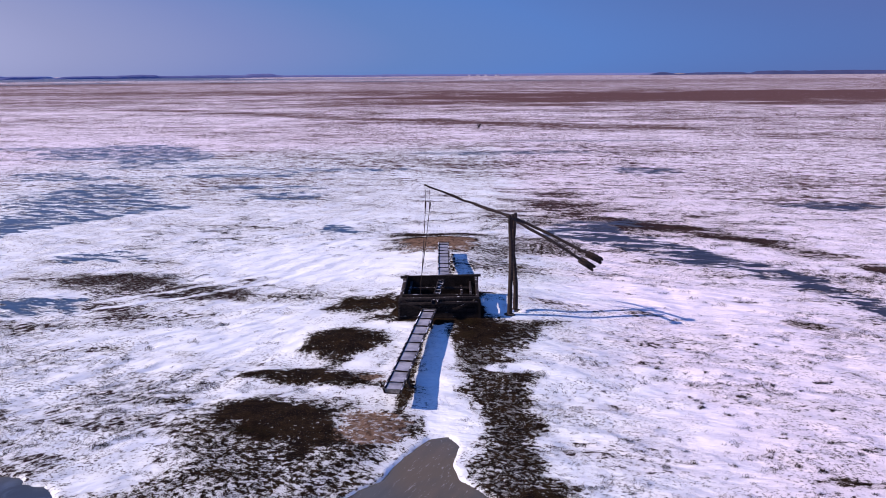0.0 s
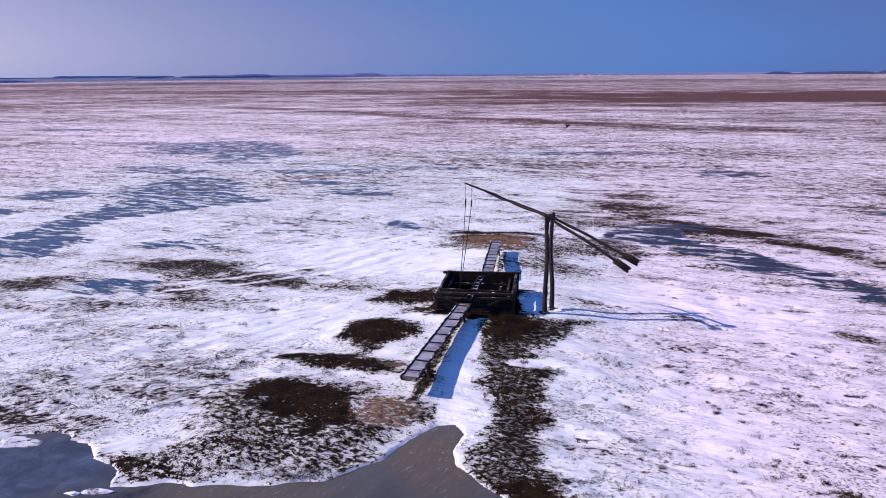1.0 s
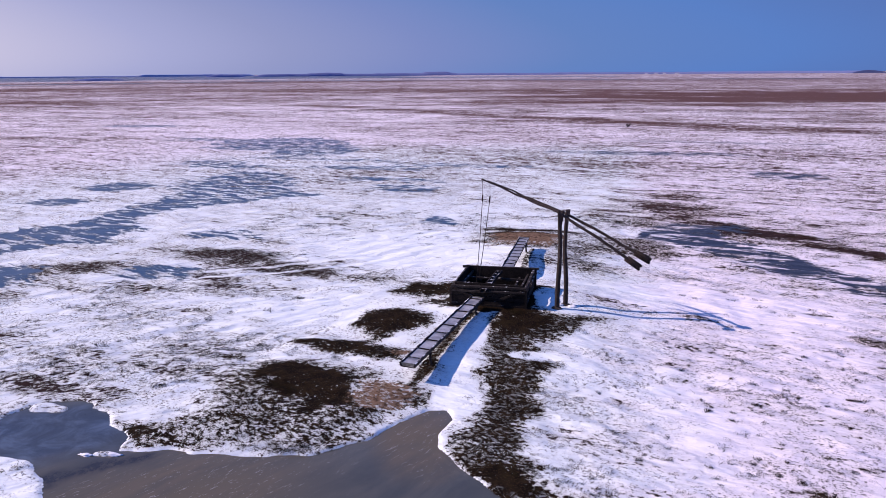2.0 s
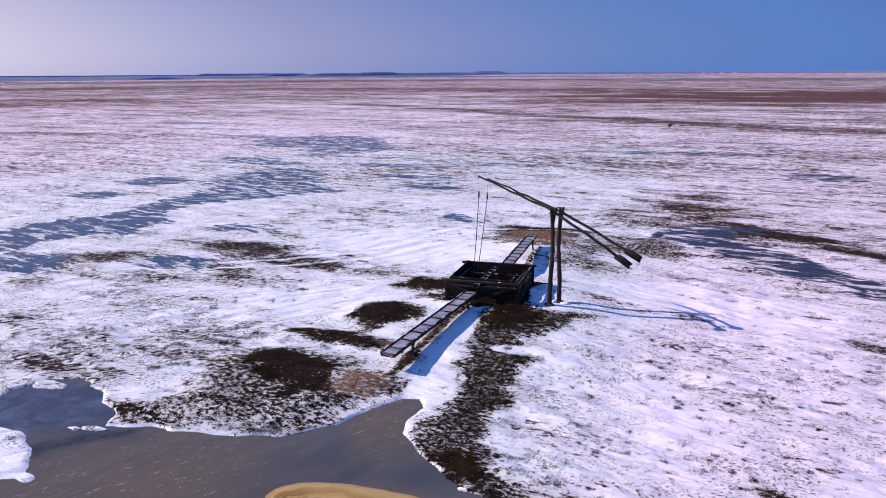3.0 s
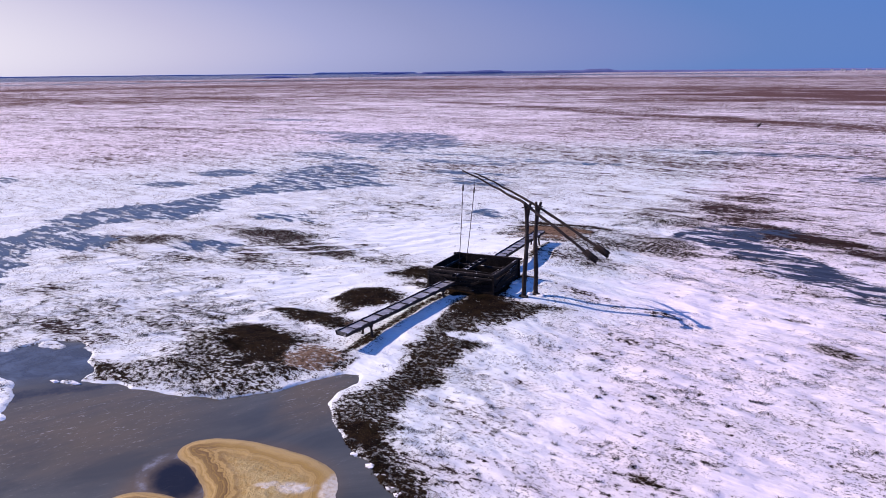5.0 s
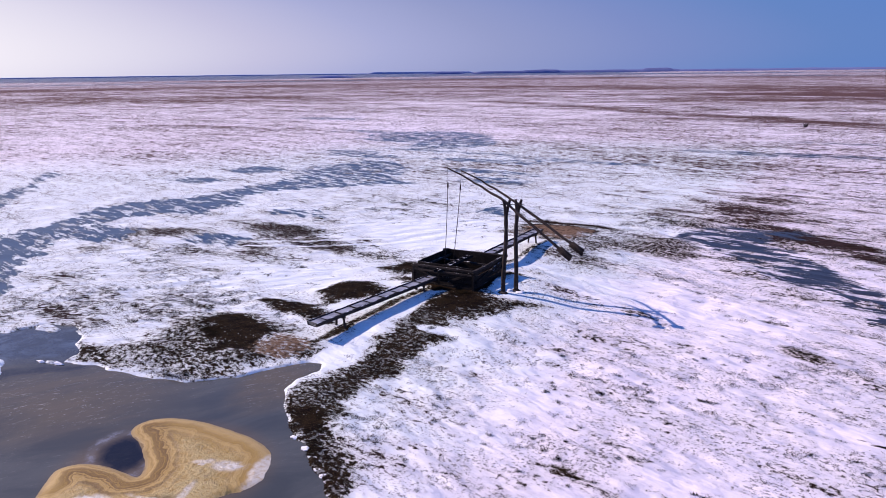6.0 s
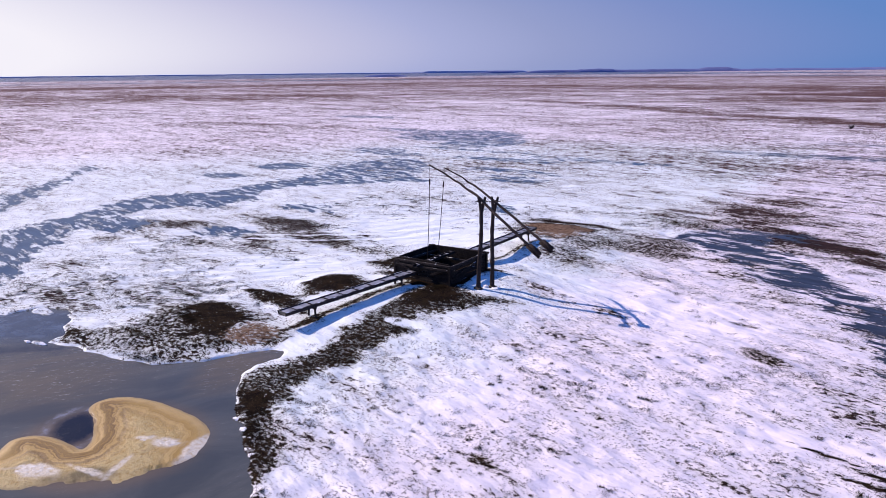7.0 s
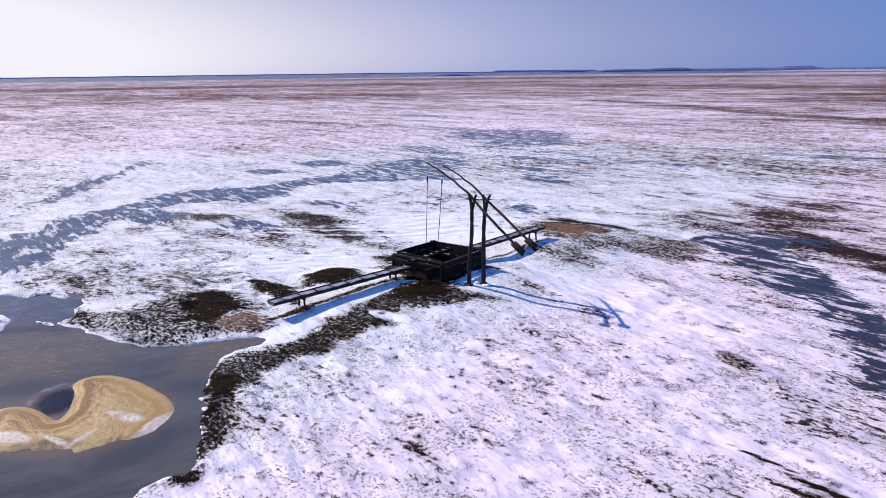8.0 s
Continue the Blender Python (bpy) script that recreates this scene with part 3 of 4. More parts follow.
def ground_cover(x, y):
    """How bare of snow, how loamy, how icy and how reedy the ground is."""
    bare = np.zeros_like(x)
    wob = 0.55 * (soft_noise(x, y, 1.3, 21) - 0.5) + 0.35 * (soft_noise(x * 0.5, y, 0.5, 22) - 0.5)
    rag = 1.7 * (soft_noise(x * 0.75, y, 1.1, 24, 4) - 0.5) + 0.7 * (soft_noise(x, y, 0.35, 25, 2) - 0.5)
    for line, much, soft in TURF + TURF_EAST:
        bare = np.maximum(bare, much * step(outline(x, y, line) + rag * min(1.0, soft + 0.15), -0.75 * soft, 0.65 * soft))
    for cx, cy, rx, ry, turn, much in SPOTS:
        bare = np.maximum(bare, 0.58 * much * (1 - step(oval(x, y, cx, cy, 1.12 * rx, 1.12 * ry, turn) + wob, 0.42, 1.34)))
    bare = np.maximum(bare, 0.34 * (1 - step(ribbon(x, y, [(-1.5, 20.3), (-1.28, 22.0), (-1.2, 23.5), (-1.08, 25.3), (-0.66, 28.2)]) + 0.4 * wob, 0.10, 0.34)))
    bare = np.maximum(bare, 0.28 * (1 - step(ribbon(x, y, [(0.30, 32.0), (0.42, 39.6)]) + 0.2 * wob, 0.06, 0.22)))
    sward = step(bare, 0.03, 0.14)
    for cx, cy, rx, ry, turn, much in SCRUB:
        patch = 1 - step(oval(x, y, cx, cy, rx, ry, turn) + 1.3 * wob + 1.5 * (soft_noise(x * 0.45, y, 2.2, 26, 4) - 0.5), 0.30, 1.45)
        bare = np.maximum(bare, 0.6 * much * patch)
        sward = np.maximum(sward, (0.3 if cx < -10 else 0.8) * step(patch, 0.1, 0.5))
    band = ribbon(x, y, [(12.9, 49.0), (16, 47.6), (19.5, 44.3), (21.6, 41.0), (24.5, 36.5)])
    bare = np.maximum(bare, 0.20 * (1 - step(band + 1.4 * wob, 0.6, 1.9)))
    for cx, cy, rx, ry, turn, much in FAR_BROWN:
        bare = bare + 0.6 * much * (1 - step(oval(x, y, cx, cy, rx, ry, turn) + 1.2 * (soft_noise(x, y * 2.5, 0.5 * ry, 31) - 0.5), 0.5, 1.3))
    row = ribbon(x, y, [(-95, 225), (-62, 201), (-29, 179), (-13.5, 168), (0, 159), (11, 150), (22, 144), (45, 138)])
    bare = bare + 0.20 * (1 - step(row + 3 * wob, 2.0, 7.0))
    for cx, cy, rx, ry, turn, much in FIELDS:
        bare = bare + much * (1 - step(oval(x, y, cx, cy, rx, ry, turn) + wob, 0.5, 1.3))
    for cx, cy, rx, ry, turn, much in CLEAN:
        bare = bare - much * (1 - step(oval(x, y, cx, cy, rx, ry, turn) + wob, 0.5, 1.2))
    tracks = ribbon(x, y, [(-16.2, 31.9), (-12.5, 33.9), (-9.3, 36.2), (-6.5, 38.3)])
    bare = bare + 0.06 * (1 - step(tracks, 0.7, 1.5))
    for rut in ([(-16.5, 32.4), (-13.0, 34.3), (-9.5, 36.9), (-6.9, 38.9)], [(-16, 31.3), (-12.1, 33.4), (-9.1, 35.5), (-6.2, 37.6)]):
        bare = bare - 0.20 * (1 - step(ribbon(x, y, rut), 0.06, 0.30))
    far = np.hypot(x, y - 25)
    bare = bare - 0.035 + 0.105 * step(far, 14, 50) + 0.05 * step(far, 50, 150) + 0.13 * step(far, 110, 380) - 0.05 * step(far, 520, 1100) - 0.075 * step(-x - 0.1 * y, 8, 40) * (1 - 0.7 * step(far, 100, 300)) + 0.02 * step(far, 20, 60)
    soil = np.maximum(1.6 * (1 - step(oval(x, y, -0.5, 42.8, 2.6, 2.8) + 1.2 * wob, 0.5, 1.15)), 1 - step(oval(x, y, -1.85, 19.5, 1.3, 1.4) + 2.2 * wob, 0.45, 1.15))
    soil = np.maximum(soil, 0.8 * (1 - step(oval(x, y, -2.4, 22.9, 0.9, 0.4) + wob, 0.6, 1.1)))
    ice = np.zeros_like(x)
    for cx, cy, rx, ry, turn in ICE_AND_HAZE:
        ice = np.maximum(ice, np.clip(0.5 + (1 - oval(x, y, cx, cy, rx, ry, turn)) * min(rx, ry) / 3.0, 0, 0.60 if rx > 100 else 0.57 if cy > 60 else 1))
    for line, across in ((RIVER, 3.2), (CREEK, 2.2), (BROOK, 3.2)):
        ice = np.maximum(ice, np.clip(0.5 + (outline(x, y, line) + 1.4 * (soft_noise(x, y, 2.6, 43) - 0.5) + 5.0 * step(y, 50, 60) * (soft_noise(x * 0.35, y, 2.4, 47) - 0.55)) / across, 0, 1 - 0.43 * step(y, 46, 56)))
    wet = near_pond(x, y)
    rim = np.zeros_like(x)
    east = step(x[wet], 1.2, 2.2)
    rim[wet] = step(pond_depth(x[wet], y[wet]) + 0.30 * (soft_noise(x[wet], y[wet], 2.1, 27) - 0.62) + (0.4 + 0.3 * east) * (soft_noise(x[wet], y[wet], 0.7, 23) - 0.64 - 0.18 * east), -0.14, -0.03)
    bare = bare * (1 - rim) - 0.2 * rim
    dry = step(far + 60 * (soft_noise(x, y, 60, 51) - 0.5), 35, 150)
    out = step(far, 16, 62) * (1 - 0.75 * sward)
    return bare, soil * (1 - rim), ice, dry, sward, out


def graded(lo, hi, fine, end_lo, end_hi, grow):
    """Coordinates that are close together from lo to hi and spread out beyond."""
    mid = list(np.arange(lo, hi + fine / 2, fine))
    s, v, up = fine, mid[-1], []
    while v < end_hi:
        s *= grow
        v += s
        up.append(v)
    s, v, down = fine, mid[0], []
    while v > end_lo:
        s *= grow
        v -= s
        down.append(v)
    return np.array(down[::-1] + mid + up)


def sheet(name, xs, ys, height, material):
    """One grid mesh over the coordinates xs and ys."""
    gx, gy = np.meshgrid(xs, ys)
    x, y = gx.ravel(), gy.ravel()
    nx, ny = len(xs), len(ys)
    me = bpy.data.meshes.new(name)
    me.vertices.add(nx * ny)
    me.vertices.foreach_set("co", np.column_stack([x, y, height(x, y)]).astype(np.float32).ravel())
    a = (np.arange(ny - 1)[:, None] * nx + np.arange(nx - 1)[None, :]).ravel()
    quads = np.column_stack([a, a + 1, a + nx + 1, a + nx]).astype(np.int32)
    me.loops.add(quads.size)
    me.loops.foreach_set("vertex_index", quads.ravel())
    me.polygons.add(len(quads))
    me.polygons.foreach_set("loop_start", np.arange(0, quads.size, 4, dtype=np.int32))
    me.polygons.foreach_set("use_smooth", np.ones(len(quads), bool))
    me.update(calc_edges=True)
    me.materials.append(material)
    return new(name, me), x, y


def paint(ob, key, values):
    ob.data.attributes.new(key, "FLOAT", "POINT").data.foreach_set("value", np.asarray(values, np.float32))


XS, YS = graded(-15, 22, 0.11, -4500, 4500, 1.05), graded(-0.5, 41, 0.11, -300, 4600, 1.05)
ground, gx, gy = sheet("ground", XS, YS, ground_height, M_GROUND)
for key, values in zip(("bare", "soil", "ice", "dry", "sward", "out"), ground_cover(gx, gy)):
    paint(ground, key, values)
tagged(ground, "snow-dusted flat steppe with dark turf, stubble and frozen puddles", "ground", kind="structure")

pond, px, py = sheet("water", np.arange(-20, 12.01, 0.16), np.arange(-12, 22.01, 0.16), lambda x, y: np.where(pond_depth(x, y) < -0.45, -1.0, POND_Z), M_POND)
paint(pond, "milk", 1 - step(oval(px, py, -11.4, 15.2, 3.4, 2.0, 8) + 0.5 * (soft_noise(px, py, 1.6, 46) - 0.5), 0.5, 1.15))
paint(pond, "eye", 1 - step(oval(px, py, -0.65, 11.5, 1.45, 0.92, -33), 0.15, 1.25))
paint(pond, "seam", 1 - step(ribbon(px, py, [(-9.7, 12.4), (-9.0, 13.3), (-8.5, 14.0), (-7.6, 14.5)]) + 0.5 * (soft_noise(px, py, 0.6, 48) - 0.5), 0.12, 0.5))
paint(pond, "stain", 0.5 * (1 - step(oval(px, py, 1.0, 11.6, 3.0, 2.7, 15), 0.75, 1.12)))
paint(pond, "brown", np.maximum(1 - step(oval(px, py, -6.0, 12.4, 5.4, 3.6, 25), 0.30, 1.2), 1 - step(oval(px, py, -0.3, 17.3, 1.5, 2.6, 20), 0.4, 1.2)))
tagged(pond, "murky grey-brown frozen pond with pale rime flakes", "pond", kind="structure")


# ---- helpers for things ----
def thing(name, at, label, category, group=""):
    ob = new(name)
    ob.location = at
    return tagged(ob, label, category, group)


def mesh_of(name, bm, material, smooth=False):
    me = bpy.data.meshes.new(name)
    bm.normal_update()
    bm.to_mesh(me)
    bm.free()
    me.materials.append(material)
    if smooth:
        me.polygons.foreach_set("use_smooth", np.ones(len(me.polygons), bool))
    return me


def base_of(ob):
    m = Matrix.Translation(ob.location)
    return base_of(ob.parent) @ m if ob.parent and ob.type == "EMPTY" else m


def part(name, bm, material, parent, label="", smooth=False):
    """Links a bmesh, given in world places, as one mesh under a thing."""
    ob = new(name, mesh_of(name, bm, material, smooth))
    ob.parent = parent
    root = parent
    while root.parent:
        root = root.parent
    if parent is root:
        ob.matrix_parent_inverse = Matrix.Translation(-root.location)
    return tagged(ob, label)


def pole(points, radii, sides=10, rough=0.0, seed=0, caps=True):
    """A round, slightly knotty pole along a polyline."""
    rng = random.Random(seed)
    pts = [Vector(p) for p in points]
    bm, rings = bmesh.new(), []
    for i, p in enumerate(pts):
        d = (pts[min(i + 1, len(pts) - 1)] - pts[max(i - 1, 0)]).normalized()
        side = d.cross(Vector((0.31, 0.93, 0.2))).normalized()
        other = d.cross(side)
        ring = []
        for j in range(sides):
            a = 2 * math.pi * j / sides
            r = radii[i] * (1 + rough * rng.uniform(-1, 1))
            ring.append(bm.verts.new(p + (side * math.cos(a) + other * math.sin(a)) * r))
        rings.append(ring)
    for a, b in zip(rings, rings[1:]):
        for j in range(sides):
            bm.faces.new((a[j], a[(j + 1) % sides], b[(j + 1) % sides], b[j]))
    if caps:
        bm.faces.new(rings[0][::-1]), bm.faces.new(rings[-1])
    return bm


def bent(points, n):
    """A smooth curve through the points, as n+1 places."""
    pts = [Vector(p) for p in points]
    pts = [pts[0] * 2 - pts[1]] + pts + [pts[-1] * 2 - pts[-2]]
    out, spans = [], len(pts) - 3
    for i in range(n + 1):
        u = i / n * spans
        k = min(int(u), spans - 1)
        t = u - k
        a, b, c, d = pts[k:k + 4]
        out.append(0.5 * ((2 * b) + (c - a) * t + (2 * a - 5 * b + 4 * c - d) * t * t + (3 * b - a - 3 * c + d) * t ** 3))
    return out


def board(a, b, width, thick, up=(0, 0, 1), seed=0, wear=0.012):
    """A sawn board from a to b; width lies along up, thickness across. Its edges are a little worn."""
    rng = random.Random(seed)
    a, b = Vector(a), Vector(b)
    d = (b - a).normalized()
    u = (Vector(up) - d * d.dot(Vector(up))).normalized()
    s = d.cross(u)
    bm, rings = bmesh.new(), []
    for i in range(4):
        c = a.lerp(b, i / 3) + s * rng.uniform(-wear, wear) * 0.5
        w0, w1 = width / 2 + rng.uniform(-wear, wear), width / 2 + rng.uniform(-wear, wear)
        h = thick / 2
        e = min(0.12 * thick, 0.01) + 0.002
        rings.append([bm.verts.new(c + u * p + s * q) for p, q in ((w0, -h + e), (w0 - e, -h), (-w1, -h), (-w1, h), (w0 - e, h), (w0, h - e))])
    for p, q in zip(rings, rings[1:]):
        for j in range(6):
            bm.faces.new((p[j], q[j], q[(j + 1) % 6], p[(j + 1) % 6]))
    bm.faces.new(rings[0]), bm.faces.new(rings[-1][::-1])
    bmesh.ops.recalc_face_normals(bm, faces=bm.faces)
    return bm


def height_at(x, y):
    return float(ground_height(np.array([x]), np.array([y]))[0])


# ---- the well curb ----
FL, FR, BL, BR = Vector((-1.86, 28.62, 0)), Vector((1.40, 28.50, 0)), Vector((-1.80, 31.62, 0)), Vector((1.44, 31.62, 0))
CURB_LO = 0.30


def well_curb():
    curb = thing("well_curb", (-0.2, 30.1, 0.36), "square open well curb of dark tarred old planks, standing on bare turf", "well")
    rows = 5
    seed = 0
    crest = {id(FL): 1.20, id(FR): 1.29, id(BL): 1.28, id(BR): 1.36}
    for a, b in ((FL, FR), (BL, BR), (FL, BL), (FR, BR)):
        for r in range(rows):
            seed += 1
            ha, hb = (crest[id(a)] - CURB_LO) / rows, (crest[id(b)] - CURB_LO) / rows
            lo, hi = a + Vector((0, 0, CURB_LO + (r + 0.5) * ha)), b + Vector((0, 0, CURB_LO + (r + 0.5) * hb))
            h = min(ha, hb)
            if a is FR and r == 3:
                lo, hi = lo - Vector((0, 0, 0.035)), hi - Vector((0, 0, 0.035))
                part("plank", board(lo, hi, h - 0.076, 0.055, seed=seed), M_CURB, curb, "warped plank with a gap above it")
                for f0, f1 in ((0.0, 0.14), (0.64, 1.0)):
                    up_by = Vector((0, 0, 0.076 + 0.016 * f0))
                    part("batten", board(lo.lerp(hi, f0) + up_by, lo.lerp(hi, f1) + up_by, 0.075, 0.045, seed=seed + 1), M_CURB, curb)
                continue
            part("plank", board(lo, hi + Vector((0, 0, 0.022 * math.sin(seed * 1.7))), h - 0.012 - 0.010 * math.sin(seed * 3.7), 0.055 + 0.024 * math.sin(seed * 2.1), seed=seed, wear=0.022), M_CURB, curb)
    for i, (c, top) in enumerate(((FL, 1.27), (FR, 1.35), (BL, 1.42), (BR, 1.44))):
        inward = (Vector((-0.2, 30.1, 0)) - c).normalized() * 0.09
        part("corner_post", board(c + inward + Vector((0, 0, 0.1)), c + inward + Vector((0.01, 0, top)), 0.16, 0.16, (0, 1, 0), 40 + i), M_CURB, curb)
        part("corner_stake", board(c - inward * 0.9 + Vector((0, 0, 0.1)), c - inward * 0.9 + Vector((0, 0, top - 0.06)), 0.11, 0.10, (0, 1, 0), 50 + i), M_CURB, curb)
    over = 0.22
    for i, (a, b, w) in enumerate(((FL, FR, 0.10), (BL, BR, 0.15), (FL, BL, 0.12), (FR, BR, 0.12))):
        d = (b - a).normalized() * (over if i == 1 else 0.06)
        lift_a, lift_b = (Vector((0, 0, crest[id(c)] + (0.045 if i < 2 else -0.005))) for c in (a, b))
        part("top_rail", board(a - d + lift_a, b + d + lift_b, 0.09, w, seed=60 + i), M_RAIL, curb)
    part("front_rail", board(FL + Vector((-0.05, -0.075, 1.06)), FR + Vector((0.05, -0.075, 1.15)), 0.075, 0.06, seed=64), M_RAIL, curb)
    # inner rails and the braces across the front
    for i, (x, y0, y1, z) in enumerate(((-1.55, 28.75, 31.5, 1.14), (1.12, 28.7, 31.5, 1.12), (0.72, 28.7, 31.5, 0.92))):
        part("inner_rail", board((x, y0, z), (x + 0.05, y1, z), 0.10, 0.10, seed=70 + i), M_RAIL, curb)
    part("cross_rail", board((-1.7, 29.35, 1.06), (1.3, 29.3, 1.06), 0.09, 0.10, seed=75), M_RAIL, curb)
    part("cross_rail", board((-1.7, 30.85, 1.02), (1.3, 30.85, 1.02), 0.09, 0.10, seed=76), M_RAIL, curb)
    part("brace", board((-1.80, 28.54, 1.20), (-0.75, 28.52, 0.72), 0.11, 0.05, seed=77), M_CURB, curb)
    part("brace", board((1.30, 28.43, 1.22), (0.35, 28.47, 0.80), 0.11, 0.05, seed=78), M_CURB, curb)
    part("brace", board((1.47, 28.7, 0.75), (1.50, 31.4, 1.20), 0.11, 0.05, seed=79), M_CURB, curb)
    # dark shaft lining inside the planks
    for a, b in ((FL, FR), (BL, BR), (FL, BL), (FR, BR)):
        mid_c = Vector((-0.2, 30.08, 0))
        a2, b2 = a.lerp(mid_c, 0.07), b.lerp(mid_c, 0.07)
        for r in range(1 if a is FR else 0, 4):
            z = 1.0 - 0.85 * r
            part("shaft_board", board(a2 + Vector((0, 0, z)), b2 + Vector((0, 0, z)), 0.84, 0.04, seed=90 + r), M_CURB, curb)
    return curb


def gutter():
    """The ladder-like pouring gutter that leads from the middle of the curb to the near trough."""
    a, b = Vector((-0.14, 31.1, 1.33)), Vector((-0.42, 28.2, 1.18))
    g = thing("pouring_gutter", (a + b) / 2, "narrow ladder-like wooden pouring gutter lying across the well curb", "gutter")
    d = (b - a).normalized()
    s = d.cross(Vector((0, 0, 1))).normalized() * 0.12
    part("side_rail", board(a + s, b + s, 0.12, 0.045, seed=81), M_RAIL, g)
    part("side_rail", board(a - s, b - s, 0.12, 0.045, seed=82), M_RAIL, g)
    part("bottom_board", board(a + Vector((0, 0, -0.06)), b + Vector((0, 0, -0.06)), 0.23, 0.03, s, seed=83), M_RAIL, g)
    for i in range(7):
        c = a.lerp(b, (i + 0.5) / 7) + Vector((0, 0, 0.05))
        part("rung", board(c - s * 1.1, c + s * 1.1, 0.045, 0.05, seed=84 + i), M_TROUGH, g)
    return g


# ---- troughs ----
def trough(name, a, b, bars, legs, label, seed):
    """A long plank trough from a to b (middle of its top), with cross bars, ice inside and trestle legs."""
    a, b = Vector(a), Vector(b)
    d = (b - a).normalized()
    s = d.cross(Vector((0, 0, 1))).normalized()
    up = s.cross(d)
    half, deep = 0.265, 0.14
    t = thing(name, (a.x, a.y, height_at(a.x, a.y)), label, "trough", "troughs")
    for k in (-1, 1):
        tilt = (up * 1.0 + s * k * 0.32).normalized()
        part("side_plank", board(a + s * k * half - up * deep / 2, b + s * k * half - up * deep / 2, deep + 0.03, 0.055, tilt, seed + k, 0.008), M_TROUGH, t)
    part("bottom_plank", board(a - up * deep, b - up * deep, 0.46, 0.035, s, seed + 3), M_TROUGH, t)
    part("ice_filling", board(a - up * 0.05 + d * 0.04, b - up * 0.05 - d * 0.04, 0.46, 0.03, s, seed + 4, 0.006), M_TROUGH_ICE, t, "grey ice with a skin of snow")
    for e, q in ((a, d * 0.02), (b, d * -0.02)):
        bm = bmesh.new()
        c = e + q
        ring = [bm.verts.new(c + s * x + up * z) for x, z in ((-half - 0.02, 0.015), (half + 0.02, 0.015), (half * 0.76, -deep - 0.01), (-half * 0.76, -deep - 0.01))]
        bm.faces.new(ring)
        bmesh.ops.solidify(bm, geom=bm.faces[:], thickness=0.04)
        part("end_board", bm, M_END, t, "grey weathered end board")
    for i in range(bars):
        c = a.lerp(b, (i + 0.65) / bars)
        part("cross_bar", board(c - s * (half - 0.01), c + s * (half - 0.01), 0.032, 0.042, seed=seed + 10 + i), M_CURB, t)
    for f in legs:
        c = a.lerp(b, f) - up * (deep + 0.02)
        trestle = part("trestle", board(c - s * 0.29 - up * 0.04, c + s * 0.29 - up * 0.04, 0.08, 0.09, seed=seed + 30), M_LOG, t)
        for k in (-1, 1):
            top = c + s * k * 0.20 - up * 0.02
            foot = Vector((top.x + s.x * k * 0.06, top.y + s.y * k * 0.06, height_at(top.x, top.y) - 0.08))
            part("leg", pole([foot, foot.lerp(top, 0.5), top], [0.05, 0.047, 0.045], 8, 0.08, seed + k), M_LOG, trestle)
    return t


# ---- posts, sweeps and rods ----
def forked_post(base, fork, arm_a, arm_b, seed, label):
    z0 = height_at(base[0], base[1])
    t = thing("forked_post", (base[0], base[1], z0), label, "post", "well posts")
    rng = random.Random(seed)
    line = bent([(base[0], base[1], z0 - 0.3), (base[0] + rng.uniform(-.09, .09), base[1] + rng.uniform(-.02, .08), 1.5), (0.5 * (base[0] + fork[0]) + rng.uniform(-.09, .09), 0.5 * (base[1] + fork[1]) + rng.uniform(-.05, .05), 2.9), fork], 14)
    part("trunk", pole(line, [0.110 - 0.028 * i / 14 + 0.010 * math.sin(2.3 * i + seed) for i in range(15)], 12, 0.07, seed), M_LOG, t, smooth=True)
    f = Vector(fork)
    for i, arm in enumerate((arm_a, arm_b)):
        e = Vector(arm)
        part("fork_arm", pole(bent([f - Vector((0, 0, 0.25)), f.lerp(e, 0.45) + (e - f).cross(Vector((1, 0, 0))).normalized() * 0.02, e], 6), [0.078, 0.076, 0.073, 0.07, 0.066, 0.062, 0.058], 10, 0.06, seed + 7 + i), M_LOG, t, smooth=True)
    bm = bmesh.new()
    bmesh.ops.create_icosphere(bm, subdivisions=3, radius=1.0)
    for v in bm.verts:
        q = v.co * (1 + 0.35 * noise.noise(v.co * 2.3 + Vector((seed, 0, 0))))
        v.co = Vector((base[0] + q.x * 0.24, base[1] + q.y * 0.20, z0 + 0.0 + q.z * 0.075))
    part("footing", bm, M_STONE, t, "trodden dark earth and stones at the foot")
    a, b = Vector(arm_a), Vector(arm_b)
    m = (b - a).normalized()
    zc = Vector((0, 0, -0.22))
    part("pivot_pin", pole([a - m * 0.14 + zc, b + m * 0.14 + zc], [0.022, 0.022], 8), M_IRON, t)
    return t


